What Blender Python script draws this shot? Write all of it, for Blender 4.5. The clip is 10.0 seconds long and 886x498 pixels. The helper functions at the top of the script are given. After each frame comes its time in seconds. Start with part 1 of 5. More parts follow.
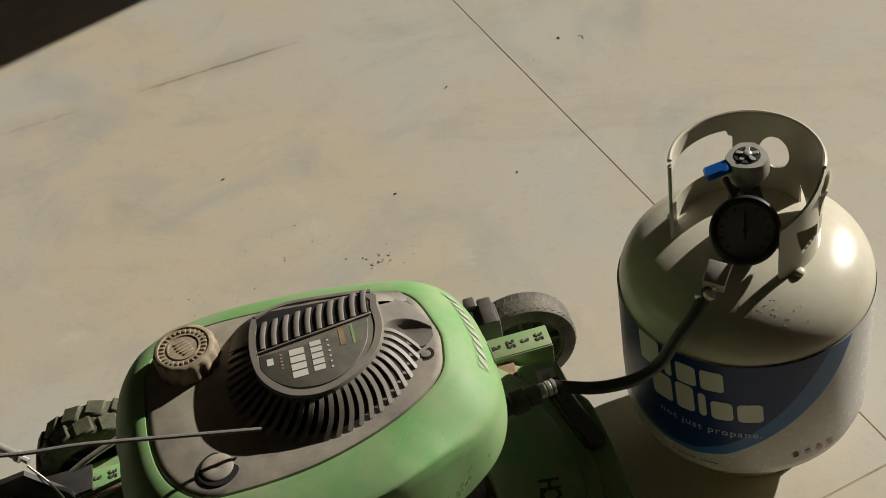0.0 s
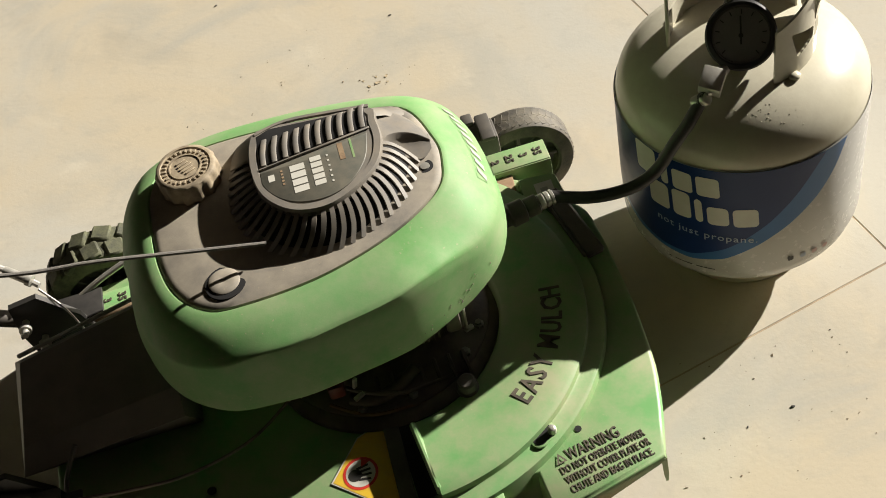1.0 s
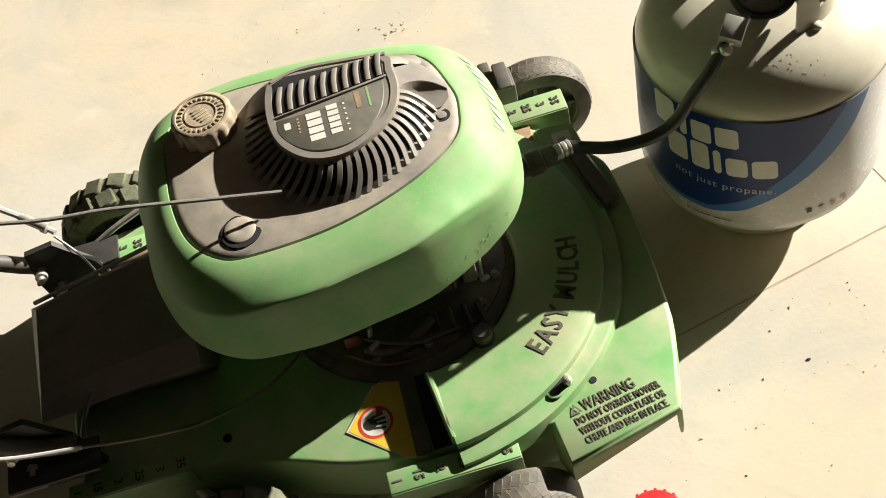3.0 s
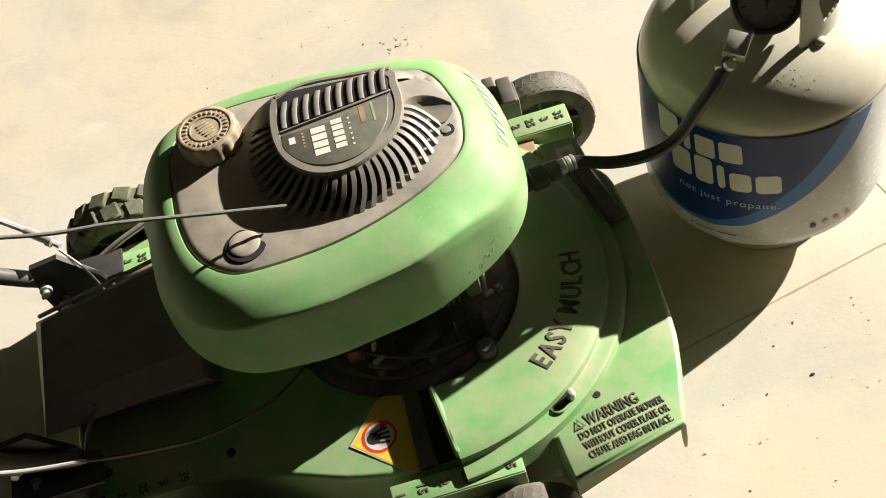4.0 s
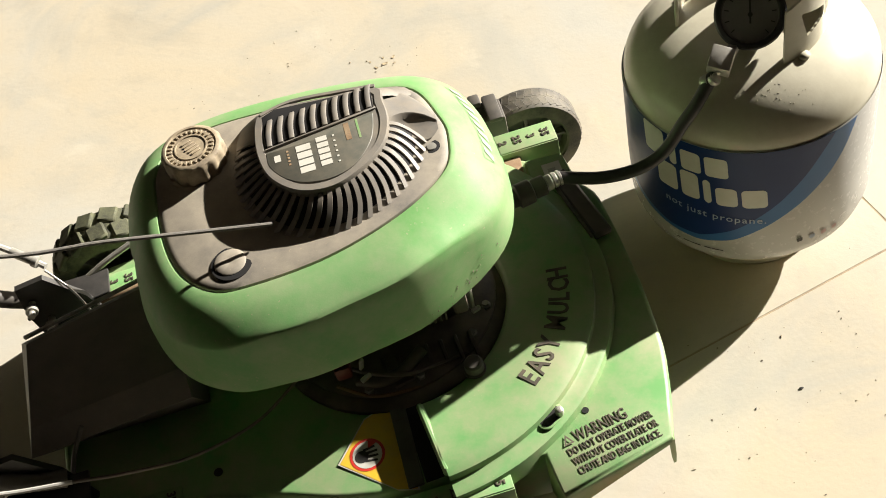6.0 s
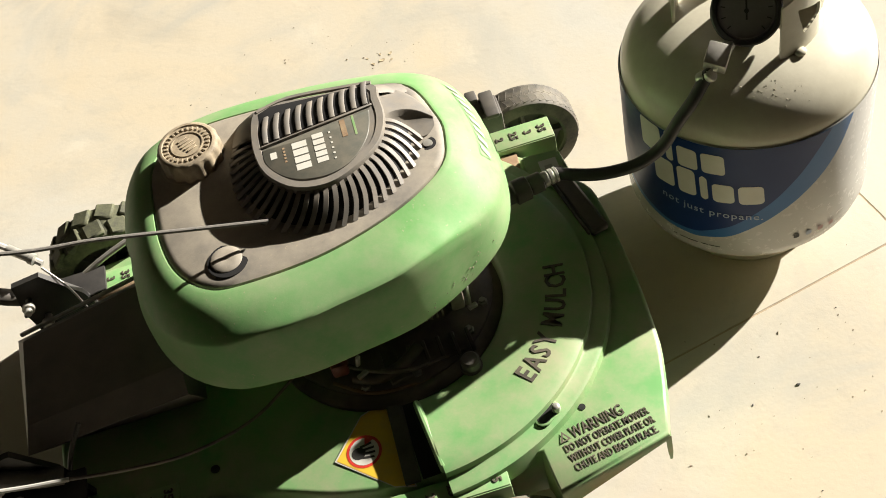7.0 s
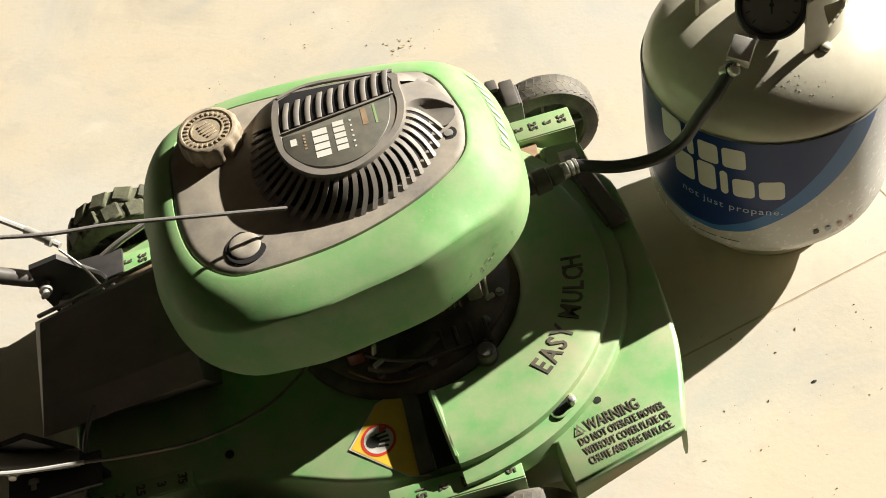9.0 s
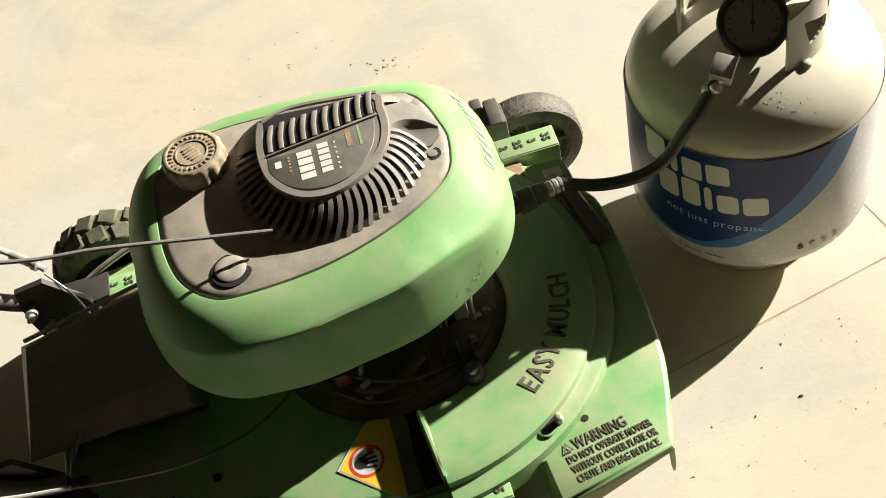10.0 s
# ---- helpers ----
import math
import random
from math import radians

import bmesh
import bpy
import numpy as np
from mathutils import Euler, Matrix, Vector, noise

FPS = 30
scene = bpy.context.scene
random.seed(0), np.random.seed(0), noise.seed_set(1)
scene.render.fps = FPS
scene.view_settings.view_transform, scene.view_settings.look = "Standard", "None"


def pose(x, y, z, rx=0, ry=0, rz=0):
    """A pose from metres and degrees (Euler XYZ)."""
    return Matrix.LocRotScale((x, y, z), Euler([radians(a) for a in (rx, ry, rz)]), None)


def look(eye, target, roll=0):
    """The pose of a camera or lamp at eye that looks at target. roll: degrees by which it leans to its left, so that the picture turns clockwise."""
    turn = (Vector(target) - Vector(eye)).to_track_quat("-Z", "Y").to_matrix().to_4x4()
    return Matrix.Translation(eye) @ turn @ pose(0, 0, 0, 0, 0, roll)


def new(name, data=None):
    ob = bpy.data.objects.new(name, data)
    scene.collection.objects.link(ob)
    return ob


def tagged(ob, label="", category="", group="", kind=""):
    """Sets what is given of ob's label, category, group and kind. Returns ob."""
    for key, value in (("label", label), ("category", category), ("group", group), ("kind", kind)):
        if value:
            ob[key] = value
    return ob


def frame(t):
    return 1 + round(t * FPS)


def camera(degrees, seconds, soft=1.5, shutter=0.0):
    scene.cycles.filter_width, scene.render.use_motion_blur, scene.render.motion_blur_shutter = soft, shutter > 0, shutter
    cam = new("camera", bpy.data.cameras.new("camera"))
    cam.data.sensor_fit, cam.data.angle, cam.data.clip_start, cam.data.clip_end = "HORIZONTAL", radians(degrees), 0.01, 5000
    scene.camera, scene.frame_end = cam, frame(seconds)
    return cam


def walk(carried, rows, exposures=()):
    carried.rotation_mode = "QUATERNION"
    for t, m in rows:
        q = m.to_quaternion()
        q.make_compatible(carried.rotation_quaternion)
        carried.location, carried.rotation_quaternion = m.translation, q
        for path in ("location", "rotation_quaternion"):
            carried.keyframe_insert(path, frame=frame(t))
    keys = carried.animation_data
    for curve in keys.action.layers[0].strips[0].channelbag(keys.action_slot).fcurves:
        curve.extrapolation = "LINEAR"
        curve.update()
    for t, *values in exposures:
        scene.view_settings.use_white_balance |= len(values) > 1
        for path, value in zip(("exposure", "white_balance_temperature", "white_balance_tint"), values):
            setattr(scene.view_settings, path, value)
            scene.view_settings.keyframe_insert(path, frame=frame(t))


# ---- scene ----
# ---- camera ----
cam = camera(37.983, 10.0, soft=0.95)
PATH = [
    (0, pose(0.0000, -1.1576, 1.4495, 46.507, 8.646, 10.046)),
    (0.5, pose(-0.0046, -1.1671, 1.4460, 43.049, 9.062, 10.172)),
    (1, pose(0.0046, -1.1873, 1.4416, 39.066, 9.704, 8.844)),
    (1.5, pose(0.0054, -1.1814, 1.4405, 37.306, 9.688, 9.010)),
    (2, pose(0.0042, -1.1810, 1.4376, 36.971, 9.692, 9.023)),
    (2.5, pose(0.0009, -1.1827, 1.4366, 36.807, 9.808, 9.300)),
    (4, pose(-0.0000, -1.1845, 1.4394, 37.583, 9.992, 9.721)),
    (4.5, pose(0.0021, -1.1832, 1.4383, 37.951, 9.918, 9.692)),
    (5, pose(0.0054, -1.1833, 1.4358, 38.316, 9.903, 9.507)),
    (5.5, pose(0.0045, -1.1858, 1.4345, 38.396, 9.984, 9.131)),
    (7, pose(0.0079, -1.1842, 1.4340, 38.190, 10.017, 8.999)),
    (7.3, pose(0.0159, -1.1784, 1.4304, 37.886, 10.735, 7.352)),
    (7.5, pose(0.0212, -1.1746, 1.4280, 37.903, 11.265, 6.878)),
    (7.7, pose(0.0135, -1.1670, 1.4277, 38.038, 10.899, 6.216)),
    (8, pose(0.0019, -1.1556, 1.4272, 37.978, 10.289, 8.190)),
    (8.3, pose(-0.0007, -1.1641, 1.4312, 38.076, 10.166, 8.708)),
    (8.5, pose(-0.0025, -1.1697, 1.4338, 37.745, 9.997, 9.713)),
    (9, pose(-0.0005, -1.1779, 1.4367, 37.674, 9.753, 10.195)),
    (9.5, pose(0.0013, -1.1785, 1.4393, 37.859, 9.481, 9.997)),
    (10, pose(0.0026, -1.1725, 1.4423, 38.123, 9.768, 9.318)),
]
EXPOSURE = [(0, 0.14), (0.5, 0.42), (1.0, 0.90), (1.6, 1.29), (2.5, 1.32), (10, 1.32)]
walk(cam, PATH, EXPOSURE)

# ---- daylight through the garage opening ----
SUN_EL, SUN_AZ = 24.2, 45
world = bpy.data.worlds.new("world")
scene.world = world
world.use_nodes = True
wt = world.node_tree
sky = wt.nodes.new("ShaderNodeTexSky")
sky.sky_type, sky.sun_disc = "NISHITA", False
sky.sun_elevation, sky.sun_rotation = radians(SUN_EL), radians(SUN_AZ)
wt.links.new(sky.outputs[0], wt.nodes["Background"].inputs[0])
wt.nodes["Background"].inputs[1].default_value = 0.037
sun_data = bpy.data.lights.new("sun", "SUN")
sun_data.energy, sun_data.angle, sun_data.color = 5.0, radians(0.53), (1.0, 0.945, 0.86)
sun = new("sun", sun_data)
to_sun = Vector((math.cos(radians(SUN_EL)) * math.sin(radians(SUN_AZ)), math.cos(radians(SUN_EL)) * math.cos(radians(SUN_AZ)), math.sin(radians(SUN_EL))))
sun.matrix_world = look(to_sun * 6, (0, 0, 0))


# ---- materials ----
def material(name, base, rough=0.5, metal=0.0, second=None, scale=8.0, amount=0.5, dust=None, dust_scale=14.0, dust_amount=0.0, bump=0.0, bump_scale=200.0, rough_var=0.1, coat=0.0, specks=None, speck_amount=0.6, gloss=0.5):
    """Two tones mixed by a broad noise, dust on top of them by a finer one, and a fine relief."""
    m = bpy.data.materials.new(name)
    m.use_nodes = True
    n, l = m.node_tree.nodes, m.node_tree.links
    b = n["Principled BSDF"]
    b.inputs["Metallic"].default_value = metal
    b.inputs["Coat Weight"].default_value = coat
    b.inputs["Specular IOR Level"].default_value = gloss
    geo = n.new("ShaderNodeNewGeometry")

    def noise_tex(sc, detail=6.0, rgh=0.6):
        t = n.new("ShaderNodeTexNoise")
        t.inputs["Scale"].default_value, t.inputs["Detail"].default_value, t.inputs["Roughness"].default_value = sc, detail, rgh
        l.new(geo.outputs["Position"], t.inputs["Vector"])
        return t.outputs["Fac"]

    def ramp(fac, lo, hi):
        r = n.new("ShaderNodeMapRange")
        r.inputs["From Min"].default_value, r.inputs["From Max"].default_value = lo, hi
        l.new(fac, r.inputs["Value"])
        return r.outputs["Result"]

    def mix(fac, a, c):
        x = n.new("ShaderNodeMix")
        x.data_type = "RGBA"
        for sock, val in ((x.inputs[0], fac), (x.inputs[6], a), (x.inputs[7], c)):
            if isinstance(val, (tuple, list)):
                sock.default_value = (*val, 1)
            elif isinstance(val, float):
                sock.default_value = val
            else:
                l.new(val, sock)
        return x.outputs[2]

    col = tuple(base)
    if second:
        f = n.new("ShaderNodeMath")
        f.operation = "MULTIPLY"
        l.new(ramp(noise_tex(scale), 0.38, 0.66), f.inputs[0])
        f.inputs[1].default_value = amount
        col = mix(f.outputs[0], col, tuple(second))
    dfac = None
    if dust:
        f = n.new("ShaderNodeMath")
        f.operation = "MULTIPLY"
        l.new(ramp(noise_tex(dust_scale, 9.0, 0.7), 0.36, 0.68), f.inputs[0])
        f.inputs[1].default_value = dust_amount
        dfac = f.outputs[0]
        col = mix(dfac, col, tuple(dust))
    if specks:
        f = n.new("ShaderNodeMath")
        f.operation = "MULTIPLY"
        l.new(ramp(noise_tex(230.0, 1.5, 0.5), 0.70, 0.74), f.inputs[0])
        l.new(ramp(noise_tex(9.0, 3.0), 0.42, 0.62), f.inputs[1])
        g = n.new("ShaderNodeMath")
        g.operation = "MULTIPLY"
        l.new(f.outputs[0], g.inputs[0])
        g.inputs[1].default_value = speck_amount
        col = mix(g.outputs[0], col, tuple(specks))
    if isinstance(col, tuple):
        b.inputs["Base Color"].default_value = (*col, 1)
    else:
        l.new(col, b.inputs["Base Color"])
    rr = n.new("ShaderNodeMapRange")
    rr.inputs["To Min"].default_value, rr.inputs["To Max"].default_value = max(rough - rough_var, 0.05), min(rough + rough_var, 1.0)
    l.new(dfac if dfac else noise_tex(scale * 3), rr.inputs["Value"])
    l.new(rr.outputs["Result"], b.inputs["Roughness"])
    if bump:
        bp = n.new("ShaderNodeBump")
        bp.inputs["Strength"].default_value, bp.inputs["Distance"].default_value = bump, 0.001
        l.new(noise_tex(bump_scale, 4.0), bp.inputs["Height"])
        l.new(bp.outputs[0], b.inputs["Normal"])
    return m


DUST = (0.40, 0.33, 0.22)


def concrete_material():
    """Worn slab: pale trowelled cement with tan dust drifts, grey stains, fine speckle."""
    m = bpy.data.materials.new("concrete")
    m.use_nodes = True
    n, l = m.node_tree.nodes, m.node_tree.links
    b = n["Principled BSDF"]
    geo = n.new("ShaderNodeNewGeometry")

    def layer(sc, lo, hi, detail=7.0, rgh=0.62, dist=0.0, stretch=None):
        t = n.new("ShaderNodeTexNoise")
        t.inputs["Scale"].default_value, t.inputs["Detail"].default_value, t.inputs["Roughness"].default_value, t.inputs["Distortion"].default_value = sc, detail, rgh, dist
        src = geo.outputs["Position"]
        if stretch:
            mp = n.new("ShaderNodeMapping")
            mp.inputs["Rotation"].default_value, mp.inputs["Scale"].default_value = (0, 0, radians(stretch[0])), (stretch[1], stretch[2], 1)
            l.new(src, mp.inputs["Vector"])
            src = mp.outputs[0]
        l.new(src, t.inputs["Vector"])
        r = n.new("ShaderNodeMapRange")
        r.inputs["From Min"].default_value, r.inputs["From Max"].default_value = lo, hi
        l.new(t.outputs["Fac"], r.inputs["Value"])
        return r.outputs["Result"]

    def mix(fac, k, a, c):
        f = n.new("ShaderNodeMath")
        f.operation = "MULTIPLY"
        l.new(fac, f.inputs[0])
        f.inputs[1].default_value = k
        x = n.new("ShaderNodeMix")
        x.data_type = "RGBA"
        l.new(f.outputs[0], x.inputs[0])
        for sock, val in ((x.inputs[6], a), (x.inputs[7], c)):
            if isinstance(val, tuple):
                sock.default_value = (*val, 1)
            else:
                l.new(val, sock)
        return x.outputs[2]

    col = mix(layer(1.7, 0.40, 0.62, dist=0.6), 0.75, (0.53, 0.503, 0.428), (0.585, 0.490, 0.335))
    col = mix(layer(3.1, 0.50, 0.72, dist=1.0), 0.75, col, (0.40, 0.395, 0.35))
    col = mix(layer(2.3, 0.56, 0.72, dist=1.4, stretch=(-38, 1.0, 2.2)), 0.34, col, (0.34, 0.31, 0.25))
    col = mix(layer(5.5, 0.60, 0.74, dist=0.8), 0.55, col, (0.66, 0.60, 0.47))
    col = mix(layer(34.0, 0.55, 0.80), 0.35, col, (0.36, 0.33, 0.27))
    col = mix(layer(420.0, 0.62, 0.80, 2.0), 0.35, col, (0.30, 0.27, 0.22))
    # an old dirt line swept across the slab, broken and blurred
    dot = n.new("ShaderNodeVectorMath")
    dot.operation = "DOT_PRODUCT"
    l.new(geo.outputs["Position"], dot.inputs[0])
    dot.inputs[1].default_value = (-0.4756, 0.8797, 0)
    for width, offset, k, lo, hi, tone in ((0.060, -1.250, 0.45, 0.42, 0.66, (0.34, 0.30, 0.235)), (0.0075, -1.246, 0.75, 0.46, 0.60, (0.21, 0.175, 0.13))):
        wob = n.new("ShaderNodeMath")
        wob.operation = "MULTIPLY_ADD"
        l.new(layer(5.0, 0.0, 1.0, 3.0), wob.inputs[0])
        wob.inputs[1].default_value, wob.inputs[2].default_value = 0.028, offset - 0.014
        off = n.new("ShaderNodeMath")
        off.operation = "ADD"
        l.new(dot.outputs["Value"], off.inputs[0])
        l.new(wob.outputs[0], off.inputs[1])
        ab = n.new("ShaderNodeMath")
        ab.operation = "ABSOLUTE"
        l.new(off.outputs[0], ab.inputs[0])
        near = n.new("ShaderNodeMapRange")
        near.interpolation_type = "SMOOTHSTEP"
        near.inputs["From Min"].default_value, near.inputs["From Max"].default_value = width, 0.0
        l.new(ab.outputs[0], near.inputs["Value"])
        both = n.new("ShaderNodeMath")
        both.operation = "MULTIPLY"
        l.new(near.outputs["Result"], both.inputs[0])
        l.new(layer(4.2, lo, hi, 5.0), both.inputs[1])
        col = mix(both.outputs[0], k, col, tone)
    l.new(col, b.inputs["Base Color"])
    b.inputs["Roughness"].default_value = 0.75
    bp = n.new("ShaderNodeBump")
    bp.inputs["Strength"].default_value, bp.inputs["Distance"].default_value = 0.14, 0.001
    l.new(layer(130.0, 0.2, 0.8, 5.0), bp.inputs["Height"])
    l.new(bp.outputs[0], b.inputs["Normal"])
    return m


CONCRETE = concrete_material()
GROUT = material("joint dirt", (0.47, 0.37, 0.25), 0.95, second=(0.24, 0.19, 0.13), scale=14, amount=0.8, bump=0.5)
DRYWALL = material("garage wall", (0.16, 0.15, 0.135), 0.9, second=(0.13, 0.12, 0.105), scale=2)
GREEN = material("green paint", (0.160, 0.385, 0.130), 0.5, second=(0.235, 0.430, 0.180), scale=9, amount=0.8, dust=(0.45, 0.40, 0.26), dust_scale=14, dust_amount=0.72, bump=0.06, bump_scale=420, specks=(0.48, 0.42, 0.28))
SHROUD = material("green shroud plastic", (0.150, 0.372, 0.112), 0.62, second=(0.210, 0.400, 0.160), scale=11, amount=0.7, dust=(0.42, 0.42, 0.27), dust_scale=15, dust_amount=0.55, bump=0.08, bump_scale=500, specks=(0.45, 0.40, 0.27), gloss=0.3)
PANEL = material("dusty black plastic", (0.19, 0.174, 0.151), 0.68, second=(0.28, 0.250, 0.210), scale=30, amount=0.8, dust=(0.46, 0.40, 0.30), dust_scale=11, dust_amount=0.78, bump=0.15, bump_scale=700, specks=(0.46, 0.38, 0.26), speck_amount=0.7)
COVER = material("dark grey plastic", (0.16, 0.150, 0.135), 0.60, second=(0.24, 0.220, 0.192), scale=25, amount=0.8, dust=(0.30, 0.25, 0.18), dust_scale=40, dust_amount=0.5, bump=0.1, bump_scale=700)
PLATE = material("printed plate", (0.095, 0.098, 0.080), 0.5, second=(0.14, 0.135, 0.11), scale=30, amount=0.7, dust=(0.25, 0.21, 0.15), dust_scale=50, dust_amount=0.45)
BLACK = material("black plastic", (0.085, 0.078, 0.070), 0.55, second=(0.125, 0.112, 0.098), scale=30, amount=0.6, dust=(0.22, 0.19, 0.145), dust_scale=40, dust_amount=0.30, bump=0.1)
DOORPLASTIC = material("dusty charcoal plastic", (0.15, 0.138, 0.124), 0.6, second=(0.21, 0.19, 0.165), scale=16, amount=0.7, dust=(0.27, 0.24, 0.19), dust_scale=30, dust_amount=0.4, bump=0.15, bump_scale=500)
BRACKET = material("black painted steel", (0.030, 0.028, 0.026), 0.5, second=(0.055, 0.050, 0.044), scale=40, amount=0.7, bump=0.1)
# near-black colour that paints the shade inside holes, grooves and vents
RECESS_SHADE = material("painted recess shade", (0.008, 0.007, 0.007), 0.8)
RUBBER = material("tyre rubber", (0.045, 0.042, 0.038), 0.75, second=(0.13, 0.115, 0.09), scale=22, amount=0.8, dust=(0.30, 0.26, 0.18), dust_scale=35, dust_amount=0.5, bump=0.3, bump_scale=300)
MUDDY = material("muddy tyre rubber", (0.035, 0.034, 0.028), 0.8, second=(0.07, 0.072, 0.042), scale=30, amount=0.8, dust=(0.20, 0.205, 0.105), dust_scale=45, dust_amount=0.7, bump=0.5, bump_scale=220)
HOSE = material("hose rubber", (0.026, 0.023, 0.022), 0.45, second=(0.045, 0.040, 0.036), scale=40, amount=0.6)
CREAM = material("cream enamel", (0.62, 0.585, 0.46), 0.30, second=(0.56, 0.52, 0.40), scale=7, amount=0.6, dust=(0.38, 0.33, 0.24), dust_scale=60, dust_amount=0.22, bump=0.07, bump_scale=260, rough_var=0.05)
WHITE = material("white film", (0.48, 0.47, 0.435), 0.36, second=(0.44, 0.42, 0.38), scale=9, amount=0.6, dust=(0.42, 0.39, 0.33), dust_scale=90, dust_amount=0.1)
BLUE = material("blue print", (0.008, 0.030, 0.125), 0.34, second=(0.012, 0.040, 0.150), scale=12, amount=0.7, gloss=0.22)
LIGHTBLUE = material("light blue print", (0.045, 0.15, 0.36), 0.34, second=(0.038, 0.13, 0.32), scale=14, amount=0.7, gloss=0.25)
PALE = material("pale print", (0.63, 0.61, 0.54), 0.4, second=(0.56, 0.54, 0.46), scale=60, amount=0.6)
STEEL = material("zinc steel", (0.60, 0.58, 0.52), 0.36, 0.55, second=(0.42, 0.39, 0.33), scale=60, amount=0.6, bump=0.1)
CAST = material("cast grey metal", (0.40, 0.38, 0.335), 0.5, 0.25, second=(0.27, 0.25, 0.215), scale=60, amount=0.7, bump=0.3, bump_scale=500)
GAUGEBOOT = material("black rubber boot", (0.022, 0.021, 0.021), 0.42, second=(0.05, 0.047, 0.044), scale=50, amount=0.5)
DIAL = material("dial face", (0.20, 0.19, 0.175), 0.35, second=(0.15, 0.145, 0.135), scale=60, amount=0.5)
BLUEKNOB = material("blue vinyl", (0.01, 0.16, 0.62), 0.35)
YELLOW = material("yellow sticker", (0.78, 0.50, 0.035), 0.4, second=(0.70, 0.46, 0.06), scale=40, amount=0.7, dust=(0.45, 0.36, 0.16), dust_scale=60, dust_amount=0.3)
RED = material("red print", (0.62, 0.045, 0.03), 0.4)
REDPLASTIC = material("red plastic", (0.62, 0.03, 0.035), 0.35, second=(0.5, 0.03, 0.03), scale=30, amount=0.6)
INK = material("black ink", (0.022, 0.02, 0.018), 0.6, second=(0.06, 0.055, 0.045), scale=60, amount=0.6)
WORNINK = material("worn ink", (0.07, 0.06, 0.045), 0.65, second=(0.16, 0.13, 0.09), scale=50, amount=0.8)
CAPMAT = material("dusty fuel cap", (0.19, 0.15, 0.105), 0.75, second=(0.36, 0.29, 0.195), scale=45, amount=0.9, dust=(0.50, 0.41, 0.27), dust_scale=70, dust_amount=0.65, bump=0.3)
RIMGREEN = material("dull green rim", (0.060, 0.085, 0.035), 0.6, second=(0.13, 0.15, 0.07), scale=30, amount=0.7, dust=(0.2, 0.19, 0.11), dust_scale=60, dust_amount=0.5)
WORNPRINT = material("worn pale print", (0.46, 0.45, 0.39), 0.5, second=(0.30, 0.29, 0.25), scale=90, amount=0.8)
ROPE = material("braided cord", (0.14, 0.13, 0.115), 0.8, second=(0.22, 0.2, 0.17), scale=200, amount=0.7, bump=0.5, bump_scale=900)
CONDUIT = material("grey conduit", (0.50, 0.48, 0.44), 0.4, second=(0.38, 0.36, 0.32), scale=80, amount=0.6)
RUST = material("rusty dirt", (0.24, 0.15, 0.085), 0.9, second=(0.33, 0.24, 0.14), scale=60, amount=0.8, bump=0.6)
OILY = material("oily black engine", (0.105, 0.086, 0.072), 0.42, second=(0.21, 0.165, 0.13), scale=28, amount=0.9, bump=0.3)
DULLRED = material("dull red plastic", (0.14, 0.022, 0.016), 0.5)
SLOGAN = material("pale blue print", (0.38, 0.45, 0.55), 0.4)
FADED = material("faded red print", (0.50, 0.33, 0.30), 0.5)
FADEDBLUE = material("faded blue print", (0.36, 0.42, 0.50), 0.5)
CHIPS = material("grit", (0.30, 0.24, 0.16), 0.9, second=(0.10, 0.085, 0.07), scale=15, amount=1.0)


# ---- geometry helpers ----
def part(name, bm, mat, parent=None, label="", smooth=True, m=None):
    me = bpy.data.meshes.new(name)
    if m is not None:
        bm.transform(m)
    for f in bm.faces:
        f.smooth = smooth
    if smooth and len(bm.edges) < 9000:
        for e in bm.edges:
            if len(e.link_faces) == 2 and e.calc_face_angle(0) > 0.72:
                e.smooth = False
    bm.to_mesh(me)
    bm.free()
    me.materials.append(mat)
    ob = new(name, me)
    ob.parent = parent
    if label:
        tagged(ob, label)
    return ob


def sharp(ob, degrees=35):
    """Splits the shading at hard edges."""
    bm = bmesh.new()
    bm.from_mesh(ob.data)
    for e in bm.edges:
        if len(e.link_faces) == 2 and e.calc_face_angle(0) > radians(degrees):
            e.smooth = False
    bm.to_mesh(ob.data)
    bm.free()
    return ob


def thing(name, label, category, m=Matrix(), group="", kind=""):
    ob = new(name)
    ob.empty_display_size = 0.05
    ob.matrix_basis = m
    return tagged(ob, label, category, group, kind)


def box(x0, x1, y0, y1, z0, z1, bevel=0.0, segments=2):
    bm = bmesh.new()
    bmesh.ops.create_cube(bm, size=1)
    for v in bm.verts:
        v.co = ((x0 + x1) / 2 + v.co.x * (x1 - x0), (y0 + y1) / 2 + v.co.y * (y1 - y0), (z0 + z1) / 2 + v.co.z * (z1 - z0))
    if bevel:
        bmesh.ops.bevel(bm, geom=bm.edges[:], offset=bevel, segments=segments, profile=0.5, affect="EDGES", clamp_overlap=True)
    return bm


def join(*bms):
    out = bmesh.new()
    me = bpy.data.meshes.new("tmp")
    for b in bms:
        b.to_mesh(me)
        b.free()
        out.from_mesh(me)
    bpy.data.meshes.remove(me)
    return out


